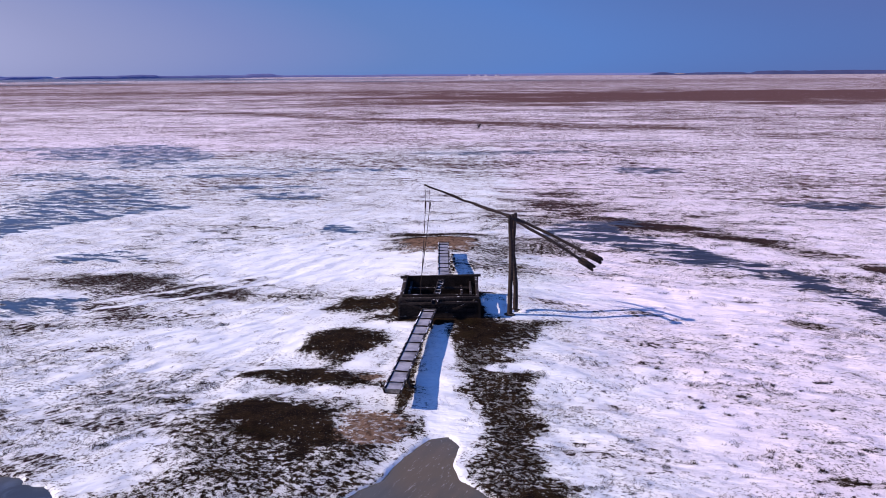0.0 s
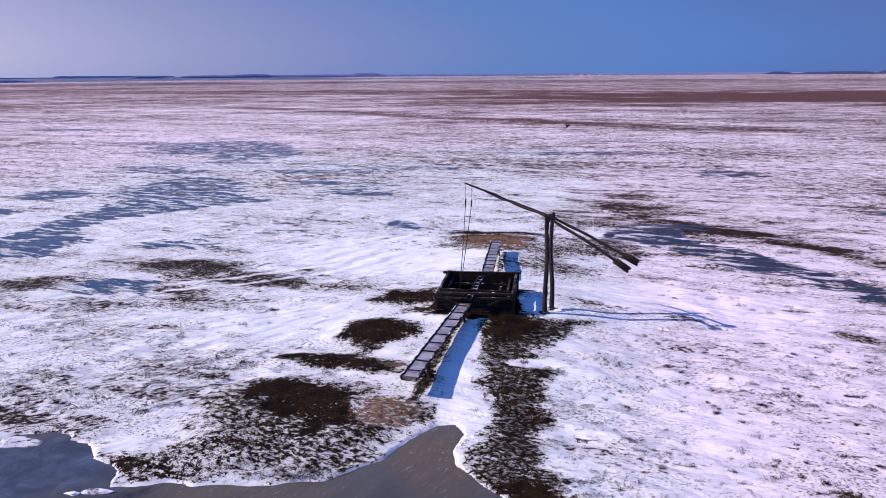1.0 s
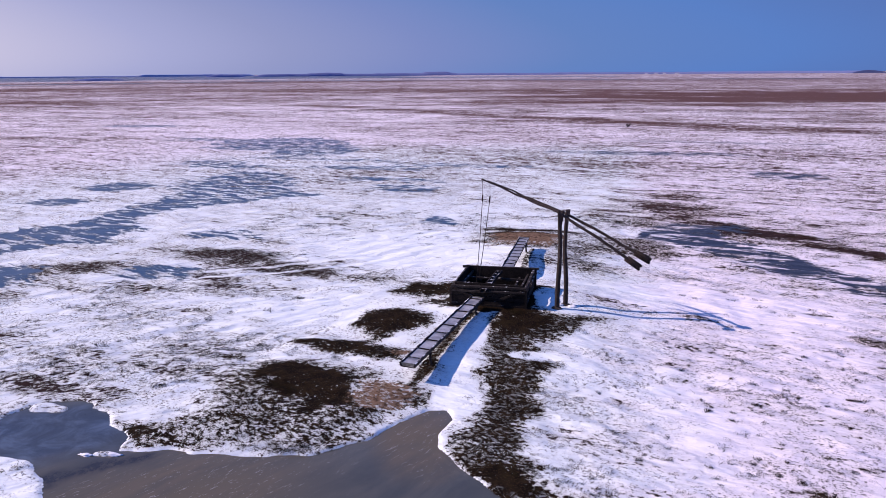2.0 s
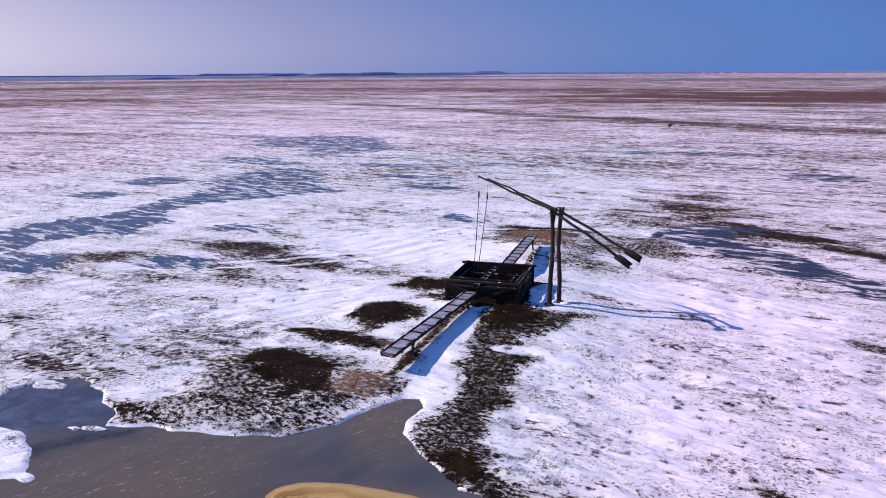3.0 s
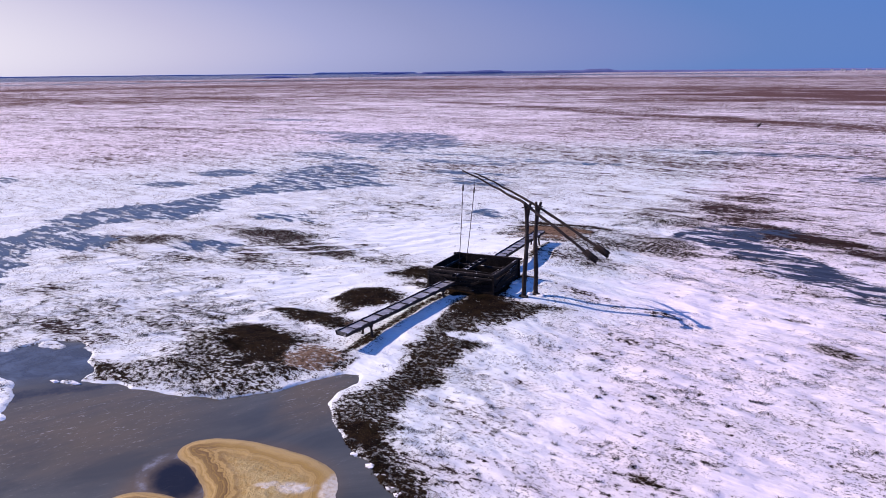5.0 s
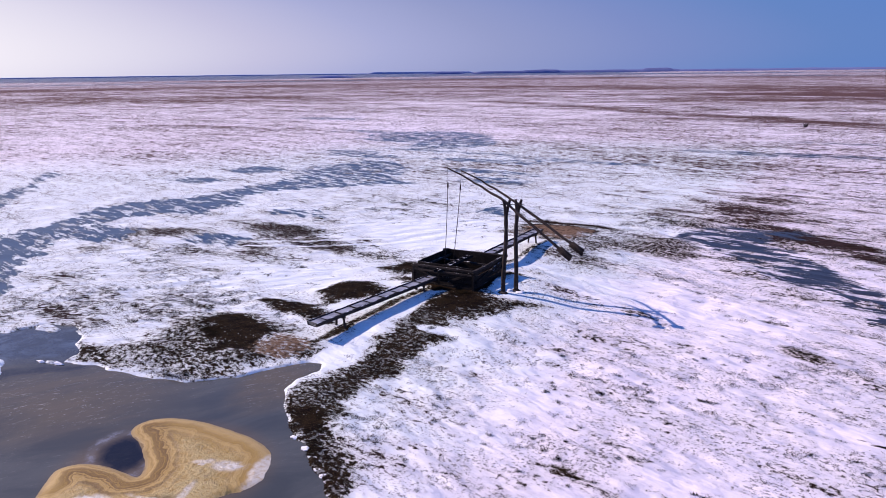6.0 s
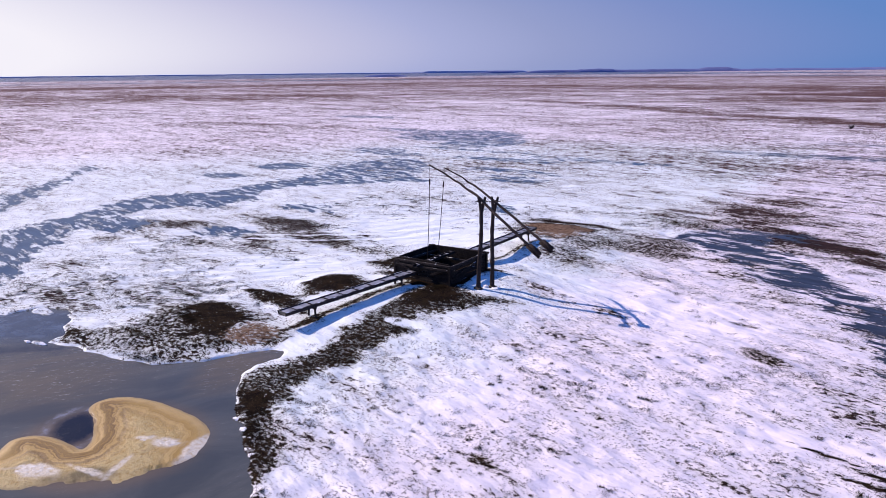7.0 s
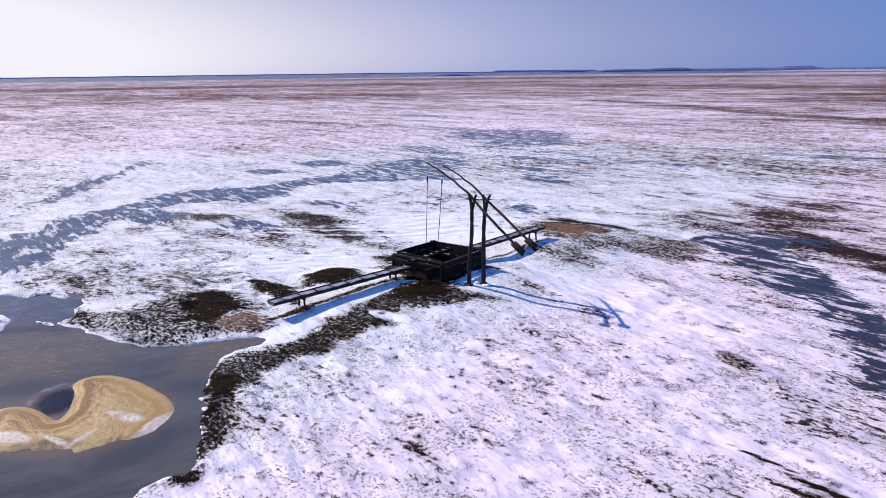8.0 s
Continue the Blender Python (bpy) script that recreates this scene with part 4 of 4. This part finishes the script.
def sweep(points, radii, seed, label):
    t = thing("well_sweep", points[2], label, "well sweep", "well sweeps")
    line = bent(points, 28)
    for i, q in enumerate(line):
        q += Vector((0, 0.035 * noise.noise(Vector((i * 0.31, seed, 0))), 0.05 * noise.noise(Vector((i * 0.36, 0, seed)))))
    rr = np.interp(np.linspace(0, 1, 29), np.linspace(0, 1, len(radii)), radii)
    part("beam", pole(line, [r * (1 + 0.16 * noise.noise(Vector((i * 0.9, 7, seed)))) for i, r in enumerate(rr)], 10, 0.07, seed), M_LOG, t, smooth=True)
    tail, before = line[-1], line[-4]
    d = (tail - before).normalized()
    s = d.cross(Vector((0, 0, 1))).normalized()
    u = s.cross(d)
    for i, (ds, du, l0, l1, r) in enumerate(((0.048, -0.086, -0.70, 0.05, 0.050), (-0.046, -0.083, -0.66, 0.03, 0.048), (0.046, 0.082, -0.62, 0.04, 0.048), (-0.045, 0.085, -0.64, 0.0, 0.046))):
        o = tail + s * ds + u * du
        part("counterweight_log", pole([o + d * l0, o + d * (l0 + l1) / 2, o + d * l1], [r, r * 1.05, r], 9, 0.08, seed + i), M_LOG, t, smooth=True)
    for q in (-0.45, -0.12):
        ring = [tail + d * q + s * 0.108 * math.cos(a) + u * 0.144 * math.sin(a) for a in np.linspace(0, 2 * math.pi, 17)]
        part("binding", pole(ring, [0.012] * 17, 6, caps=False), M_IRON, t, "rusty wire binding")
    return t


def hanging_rod(tip, top, low, seed):
    t = thing("well_rod", low, "thin dark bucket rod hanging from the sweep into the well", "rod", "well rods")
    tip, top, low = Vector(tip), Vector(top), Vector(low)
    part("rod", pole([top, top.lerp(low, 0.5) + Vector((0.015, 0, 0)), low], [0.014, 0.017, 0.017], 8, 0.05, seed), M_LOG, t)
    part("ferrule", pole([top + Vector((0, 0, 0.06)), top - (top - low).normalized() * 0.22], [0.034, 0.038], 8), M_IRON, t, "iron ferrule")
    links = [tip.lerp(top, i / 8) + Vector((0.008 * (-1) ** i, 0, 0)) for i in range(9)]
    part("chain", pole(links, [0.008] * 9, 6), M_IRON, t, "thin rusty chain")
    ring = [low + Vector((0.13 * math.cos(a), 0, 0.13 * math.sin(a) - 0.08)) for a in np.linspace(0, math.pi, 9)]
    part("bucket_bail", pole(ring, [0.012] * 9, 6), M_IRON, t)
    rim = low + Vector((0, 0, -0.06))
    pail = part("bucket", pole([rim, rim - Vector((0, 0, 0.17)), rim - Vector((0, 0, 0.34))], [0.150, 0.140, 0.125], 14, 0.02, seed), M_CURB, t, "dark wooden bucket")
    for drop, r in ((0.05, 0.155), (0.28, 0.137)):
        hoop = [rim + Vector((r * math.cos(a), r * math.sin(a), -drop)) for a in np.linspace(0, 2 * math.pi, 15)]
        part("hoop", pole(hoop, [0.010] * 15, 5, caps=False), M_IRON, pail)
    return t


well_curb()
gutter()
trough("water_trough", (-1.64, 20.78, 0.78), (-0.64, 28.25, 0.92), 9, (0.20, 0.88), "weathered plank trough with grey ice on trestle legs near the pond", 200)
trough("water_trough", (-0.06, 39.54, 1.08), (-0.02, 31.80, 1.10), 11, (0.12, 0.92), "weathered plank trough with grey ice on trestle legs near bare loam", 300)
forked_post((2.76, 28.88), (2.76, 29.14, 4.15), (2.70, 28.97, 4.74), (2.88, 29.31, 4.70), 5, "weathered forked log post with dark earth at its foot")
forked_post((3.08, 29.62), (2.98, 29.86, 4.05), (3.00, 29.64, 4.66), (3.08, 30.12, 4.60), 9, "crooked weathered forked log post with dark earth at its foot")
sweep([(-0.83, 30.05, 5.85), (0.05, 30.05, 5.50), (0.85, 29.93, 5.18), (1.6, 29.66, 4.95), (2.72, 29.15, 4.60), (4.3, 28.62, 3.78), (5.2, 28.50, 3.21), (6.14, 28.44, 2.59)],
      [0.032, 0.042, 0.052, 0.060, 0.061, 0.060], 15, "long bent log sweep with counterweight logs in a forked post")
sweep([(-0.68, 31.15, 5.58), (0.4, 31.08, 5.20), (1.05, 30.92, 4.96), (1.82, 30.6, 4.73), (3.0, 29.9, 4.42), (4.4, 29.4, 3.84), (5.4, 29.1, 3.36), (6.54, 28.80, 2.80)],
      [0.030, 0.039, 0.050, 0.058, 0.059, 0.060], 25, "crooked log sweep with counterweight logs in a forked post")
hanging_rod((-0.80, 30.05, 5.81), (-0.78, 30.04, 5.08), (-1.06, 30.12, 0.95), 3)
hanging_rod((-0.65, 31.14, 5.54), (-0.61, 30.98, 4.86), (-1.12, 31.10, 0.95), 4)


# ---- ochre crust on the pond ----
CRUST_UPPER = [(3.7, 12.5), (3.35, 13.2), (2.8, 13.7), (1.7, 14.0), (0.3, 14.0), (-0.9, 13.8), (-1.6, 13.4), (-1.8, 12.85), (-1.5, 12.4), (-0.7, 12.1), (0.3, 11.5), (0.75, 10.95), (0.1, 10.9), (-0.5, 10.85), (-1.2, 10.6), (-1.5, 10.1), (-1.1, 9.5)]
CRUST_LOWER = [(-0.5, 8.8), (0.3, 8.4), (1.2, 8.9), (2.0, 9.7), (3.0, 10.5), (3.4, 11.3), (3.7, 11.9)]


def rounded(line, n=5):
    """A closed outline with its corners rounded."""
    out = []
    for k in range(len(line)):
        (ax, ay), (bx, by), (cx, cy), (dx, dy) = (line[(k + q) % len(line)] for q in (-1, 0, 1, 2))
        for t in (q / n for q in range(n)):
            w = (-t + 2 * t * t - t ** 3, 2 - 5 * t * t + 3 * t ** 3, t + 4 * t * t - 3 * t ** 3, t ** 3 - t * t)
            out.append((0.5 * (w[0] * ax + w[1] * bx + w[2] * cx + w[3] * dx), 0.5 * (w[0] * ay + w[1] * by + w[2] * cy + w[3] * dy)))
    return out


CRUST_EDGE = rounded(CRUST_UPPER + CRUST_LOWER)


def crust_field(x, y):
    """Negative inside the kidney-shaped crust."""
    return -outline(x, y, CRUST_EDGE) + (0.07 + 0.50 * step(x - y, -10.2, -7.5)) * (soft_noise(x, y, 0.40, 61, 4) - 0.5)


crust, cx_, cy_ = sheet("ice_crust", np.arange(-2.4, 4.6, 0.05), np.arange(7.6, 14.6, 0.05),
                        lambda x, y: POND_Z + np.clip(-0.16 * crust_field(x, y), -0.06, 0.05) + 0.02 * (soft_noise(x, y, 0.4, 62) - 0.5) * (crust_field(x, y) < -0.1), M_CRUST)
paint(crust, "rim", step(crust_field(cx_, cy_), -0.16, 0.0) * (1 - 0.6 * step(cx_, 2.4, 3.2)))
paint(crust, "inner", ribbon(cx_, cy_, CRUST_EDGE[:5 * len(CRUST_UPPER) - 4]))
paint(crust, "glass", 1 - step(oval(cx_, cy_, 2.25, 10.1, 1.1, 0.55, 40) + 0.7 * (soft_noise(cx_, cy_, 0.5, 67) - 0.5), 0.5, 1.2))
paint(crust, "swirl", 1 - step(ribbon(cx_, cy_, [(-1.3, 12.7), (-0.3, 12.2), (0.6, 11.5), (1.2, 10.9), (0.4, 10.4), (-0.6, 10.4)]), 0.35, 1.0))
tagged(crust, "ochre and cream ice crust in swirling bands, frozen into the pond", "ice crust")


def cream_blotches(x, y):
    """Soft pale blotches where rime has soaked into the crust."""
    pale = np.zeros_like(x)
    for cx, cy, rx, ry, turn in ((0.85, 9.55, 0.70, 0.38, 20), (2.45, 12.45, 0.50, 0.26, 25), (1.75, 12.3, 0.3, 0.15, 30), (2.5, 11.0, 0.12, 0.62, 24), (3.42, 12.7, 0.22, 0.78, 24), (1.9, 10.35, 0.75, 0.11, 10)):
        pale = np.maximum(pale, 1 - step(oval(x, y, cx, cy, rx, ry, turn) + 1.3 * (soft_noise(x, y, 0.35, 63, 4) - 0.5), 0.55, 1.25))
    return pale


paint(crust, "cream", cream_blotches(cx_, cy_))


def rime_patch(cx, cy, rx, ry, turn, seed):
    """A low crumbly patch of white rime on the crust."""
    rng = random.Random(seed)
    bm, before = bmesh.new(), None
    c, s = math.cos(radians(turn)), math.sin(radians(turn))
    for i in range(10):
        f, ring = 1 - i / 10, []
        for j in range(36):
            a = 2 * math.pi * j / 36
            u, v = math.cos(a), math.sin(a)
            r = f * (0.92 + 0.42 * noise.noise(Vector((2.2 * u, 2.2 * v, seed))) + 0.16 * noise.noise(Vector((6 * u, 6 * v, seed))))
            x, y = cx + r * (u * rx * c - v * ry * s), cy + r * (u * rx * s + v * ry * c)
            rough = noise.noise(Vector((7 * x, 7 * y, seed))) + 0.6 * noise.noise(Vector((19 * x, 19 * y, seed)))
            ring.append(bm.verts.new((x, y, POND_Z + 0.035 + min(1.0, 5 * (1 - f)) * (0.018 + 0.016 * rough) + rng.uniform(-0.002, 0.002))))
        if before:
            for j in range(36):
                bm.faces.new((before[j], before[(j + 1) % 36], ring[(j + 1) % 36], ring[j]))
        before = ring
    bm.faces.new(before)
    return part("rime_patch", bm, M_RIME, crust, "crumbly cream-white rime", smooth=True)


for i, spot in enumerate(((0.80, 9.60, 0.62, 0.30, 20), (2.55, 12.50, 0.36, 0.17, 25), (1.85, 12.25, 0.24, 0.12, 30))):
    rime_patch(*spot, 5.3 * i + 1)


def snow_clump(x, y, w, d, h, seed, label="small clump of crusted snow lying on the pond ice", z=None):
    bm = bmesh.new()
    bmesh.ops.create_icosphere(bm, subdivisions=3, radius=1.0)
    for v in bm.verts:
        q = v.co * (1 + 0.6 * noise.noise(v.co * 1.6 + Vector((seed, 0, 0))) + 0.35 * noise.noise(v.co * 5 + Vector((seed, 3, 0))))
        v.co = Vector((q.x * w, q.y * d, q.z * h))
    ob = new("snow_clump", mesh_of("snow_clump", bm, M_SNOW, True))
    ob.location = (x, y, (POND_Z if z is None else z) + 0.2 * h)
    return tagged(ob, label, "snow clump", "snow clumps on the ice")


for i, (x, y, w, d, h) in enumerate(((4.80, 13.62, 0.20, 0.11, 0.05), (3.70, 14.28, 0.16, 0.10, 0.045), (2.95, 14.62, 0.13, 0.08, 0.04), (4.25, 14.02, 0.22, 0.09, 0.05), (5.05, 13.42, 0.15, 0.10, 0.05), (-8.6, 14.45, 0.30, 0.10, 0.05), (-9.3, 14.25, 0.2, 0.08, 0.04))):
    snow_clump(x, y, w, d, h, i * 3.7)
for x, y, w, seed in ((3.42, 29.42, 0.17, 31), (2.86, 29.40, 0.13, 36)):
    snow_clump(x, y, w, 0.8 * w, 0.07, seed, "small heap of snow at the foot of a log post", height_at(x, y))


# ---- grass ----
def tufts():
    """Turf on the bare patches, and tussocks of stubble standing in the snow."""
    rng = np.random.RandomState(7)

    def on_land(x, y, ice):
        wet = near_pond(x, y)
        ok = np.ones(len(x), bool)
        ok[wet] = pond_depth(x[wet], y[wet]) < -0.05
        return ok & (ice < 0.3) & ~((np.abs(x + 0.2) < 1.75) & (np.abs(y - 30.1) < 1.65))

    n = 330000
    x, y = rng.uniform(-18, 23, n), rng.uniform(9, 46, n)
    bare, soil, ice, dry, sward, out = ground_cover(x, y)
    keep = (rng.rand(n) < np.clip(bare - 0.14, 0, 0.2) * 1.7 * (1 - 0.7 * soil)) & on_land(x, y, ice)
    x, y, tall = x[keep], y[keep], rng.uniform(0.018, 0.055, keep.sum())
    n = 26000
    cx, cy = rng.uniform(-20, 25, n), rng.uniform(9, 52, n)
    bare, soil, ice, dry, sward, out = ground_cover(cx, cy)
    loose = soft_noise(cx * 0.5, cy, 1.6, 71)
    keep = (rng.rand(n) < np.clip(0.22 + 1.6 * bare, 0.05, 0.6) * (0.15 + 2.2 * step(loose, 0.45, 0.75))) & on_land(cx, cy, ice)
    cx, cy = cx[keep], cy[keep]
    size = (rng.gamma(1.6, 0.035, len(cx)) + 0.02) * np.where(rng.rand(len(cx)) < 0.15, 1.9, 1.0)
    count = np.clip(size * 160, 4, 26).astype(int)
    tx, ty, ts = np.repeat(cx, count), np.repeat(cy, count), np.repeat(size, count)
    x = np.concatenate([x, tx + rng.normal(0, 1, len(tx)) * ts])
    y = np.concatenate([y, ty + rng.normal(0, 0.6, len(tx)) * ts])
    tall = np.concatenate([tall, np.clip(0.02 + 0.28 * ts, 0.02, 0.085) * rng.uniform(0.5, 1.1, len(tx))])
    # larger tussocks standing apart in the clean snow
    n = 460
    cx, cy = rng.uniform(4.5, 22, n), rng.uniform(11.5, 27, n)
    bare, soil, ice, dry, sward, out = ground_cover(cx, cy)
    keep = on_land(cx, cy, ice) & (bare < 0.15)
    cx, cy = cx[keep], cy[keep]
    size = rng.uniform(0.018, 0.052, len(cx)) * np.where(rng.rand(len(cx)) < 0.12, 1.5, 1.0)
    count = (size * 230).astype(int)
    tx, ty, ts = np.repeat(cx, count), np.repeat(cy, count), np.repeat(size, count)
    x = np.concatenate([x, tx + rng.normal(0, 1, len(tx)) * ts])
    y = np.concatenate([y, ty + rng.normal(0, 0.55, len(tx)) * ts])
    tall = np.concatenate([tall, ts * rng.uniform(0.8, 1.6, len(tx))])
    blades = 6
    m = len(x) * blades
    bx, by = np.repeat(x, blades) + rng.normal(0, 0.035, m), np.repeat(y, blades) + rng.normal(0, 0.035, m)
    bz, tall = np.repeat(ground_height(x, y), blades) - 0.012, np.repeat(tall, blades) * rng.uniform(0.6, 1.2, m)
    wide, turn, lean, way = rng.uniform(0.004, 0.011, m), rng.uniform(0, math.pi, m), rng.uniform(0.5, 1.7, m) * tall, rng.uniform(0, 2 * math.pi, m)
    co = np.empty((m, 3, 3), np.float32)
    co[:, 0] = np.column_stack([bx - np.cos(turn) * wide, by - np.sin(turn) * wide, bz])
    co[:, 1] = np.column_stack([bx + np.cos(turn) * wide, by + np.sin(turn) * wide, bz])
    co[:, 2] = np.column_stack([bx + np.cos(way) * lean + 0.3 * tall, by + np.sin(way) * lean, bz + tall])
    me = bpy.data.meshes.new("grass")
    me.vertices.add(m * 3)
    me.vertices.foreach_set("co", co.ravel())
    me.loops.add(m * 3)
    me.loops.foreach_set("vertex_index", np.arange(m * 3, dtype=np.int32))
    me.polygons.add(m)
    me.polygons.foreach_set("loop_start", np.arange(0, m * 3, 3, dtype=np.int32))
    me.update(calc_edges=True)
    me.materials.append(M_GRASS)
    return tagged(new("grass", me), "dead brown winter grass and stubble poking through the snow", "grass", kind="stuff")


def far_tussocks():
    """Upright clumps of dry grass over the middle distance, thinning out with the distance from the well."""
    rng = np.random.RandomState(17)
    n = 420000
    dist, way = 12 + 190 * rng.rand(n) ** 1.25, rng.uniform(radians(-84), radians(44), n)
    x, y = 6 + np.sin(way) * dist, 12 + np.cos(way) * dist
    bare, soil, ice, dry, sward, out = ground_cover(x, y)
    loose = soft_noise(x * 0.5, y, 3.0, 72, 4)
    keep = (rng.rand(n) < np.clip(0.30 + 2.0 * bare, 0.05, 0.8) * (0.10 + 1.4 * step(loose, 0.42, 0.66))) & (ice < 0.35) & (np.hypot(x - 2, y - 26) > 17)
    x, y = x[keep], y[keep]
    away = np.hypot(x - 2, y - 26)
    size = rng.uniform(0.5, 1.0, len(x)) * np.interp(away, [17, 40, 110, 200], [0.07, 0.11, 0.17, 0.22])
    blades = 4
    m = len(x) * blades
    sz, bz = np.repeat(size, blades), np.repeat(ground_height(x, y), blades) - 0.02
    bx, by = np.repeat(x, blades) + rng.normal(0, 0.45, m) * sz, np.repeat(y, blades) + rng.normal(0, 0.35, m) * sz
    turn, wide, tall = rng.uniform(-0.5, 0.5, m), sz * rng.uniform(0.14, 0.30, m), sz * rng.uniform(0.35, 0.8, m)
    co = np.empty((m, 3, 3), np.float32)
    co[:, 0] = np.column_stack([bx - np.cos(turn) * wide, by - np.sin(turn) * wide, bz])
    co[:, 1] = np.column_stack([bx + np.cos(turn) * wide, by + np.sin(turn) * wide, bz])
    co[:, 2] = np.column_stack([bx + rng.normal(0.15, 0.3, m) * sz, by + rng.normal(0, 0.2, m) * sz, bz + tall])
    me = bpy.data.meshes.new("dry_grass")
    me.vertices.add(m * 3)
    me.vertices.foreach_set("co", co.ravel())
    me.loops.add(m * 3)
    me.loops.foreach_set("vertex_index", np.arange(m * 3, dtype=np.int32))
    me.polygons.add(m)
    me.polygons.foreach_set("loop_start", np.arange(0, m * 3, 3, dtype=np.int32))
    me.update(calc_edges=True)
    me.materials.append(M_DRY)
    return tagged(new("dry_grass", me), "sparse reddish-brown dry grass clumps across the snowy plain", "grass", kind="stuff")


tufts()
far_tussocks()


# ---- distant woods ----
def far_wood(spans, dist, label, seed, material):
    bm = bmesh.new()
    for a0, a1, high in spans:
        n = max(10, int(radians(a1 - a0) * dist / 9))
        before = None
        for i in range(n + 1):
            f = i / n
            a = radians(a0 + (a1 - a0) * f)
            edge = min(1, 0.25 + radians(a1 - a0) * dist * min(f, 1 - f) / 40)
            h = high * edge * (0.86 + 0.22 * noise.noise(Vector((a * dist / 120, seed, 0))) + 0.14 * noise.noise(Vector((a * dist / 22, 0, seed))))
            rim = [bm.verts.new((math.sin(a) * dd, math.cos(a) * dd, z)) for dd, z in ((dist - 45, -2), (dist - 42, h * 0.94), (dist + 40, h))]
            if before:
                for q in range(2):
                    bm.faces.new((before[q], rim[q], rim[q + 1], before[q + 1]))
            before = rim
    ob = new("woods", mesh_of("woods", bm, material, True))
    return tagged(ob, label, "woods", kind="stuff")


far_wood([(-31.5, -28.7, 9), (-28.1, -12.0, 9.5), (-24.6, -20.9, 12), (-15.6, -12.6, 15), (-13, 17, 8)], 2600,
         "low hazy line of leafless woods on the horizon", 91, M_HAZED_WOODS)
far_wood([(15.6, 17.6, 10), (17.6, 22.8, 8), (22.4, 40, 13)], 2500, "low dark line of leafless woods on the horizon", 94, M_HAZED_DARK_WOODS)
far_wood([(-84, -36, 5), (-36.4, -28, 10)], 3400, "faint low line of woods on the far horizon", 92, M_HAZED_PALE_WOODS)
far_wood([(-40.4, -37.1, 4.5)], 1500, "flat dark thicket far out on the plain", 93, M_HAZED_WOODS)


def bush():
    """A low dark thorn bush far out on the plain."""
    rng = random.Random(5)
    z0 = height_at(6.6, 140.0)
    t = thing("bush", (6.6, 140.0, z0), "low dark leafless bush alone on the snowy plain", "bush")
    for i in range(14):
        a, r = rng.uniform(0, 6.28), rng.uniform(0.2, 0.8)
        tip = Vector((6.6 + math.cos(a) * r, 140 + math.sin(a) * r, z0 + rng.uniform(0.4, 0.9)))
        part("branch", pole([(6.6, 140, z0 - 0.05), Vector((6.6, 140, z0)).lerp(tip, 0.5) + Vector((0, 0, 0.1)), tip], [0.06, 0.05, 0.03], 5, 0.1, i), M_LOG, t)
    return t


def far_house(az, dist, w, h, seed):
    a = radians(az)
    x, y = math.sin(a) * dist, math.cos(a) * dist
    t = thing("house", (x, y, 0), "small white farmhouse at the edge of the far woods", "house", "far farmhouses")
    bm = bmesh.new()
    bmesh.ops.create_cube(bm, size=1)
    for v in bm.verts:
        v.co = Vector((x + v.co.x * w, y + v.co.y * 7, h * 0.5 + v.co.z * h))
    part("wall", bm, M_WALL, t)
    bm = bmesh.new()
    e = [bm.verts.new((x + sx * (w / 2 + 0.5), y + sy * 4, h)) for sx in (-1, 1) for sy in (-1, 1)] + [bm.verts.new((x + sx * w / 2, y, h + 3)) for sx in (-1, 1)]
    for f in ((0, 2, 5, 4), (1, 4, 5, 3), (0, 4, 1), (2, 3, 5), (0, 1, 3, 2)):
        bm.faces.new([e[k] for k in f])
    # the roof takes the same painted haze blue as the woods
    part("roof", bm, M_HAZED_WOODS, t)
    return t


bush()
for i, (az, w) in enumerate(((2.6, 11), (3.2, 8), (4.1, 13), (1.9, 7))):
    far_house(az, 2380 + 25 * i, w, 4.5, i)
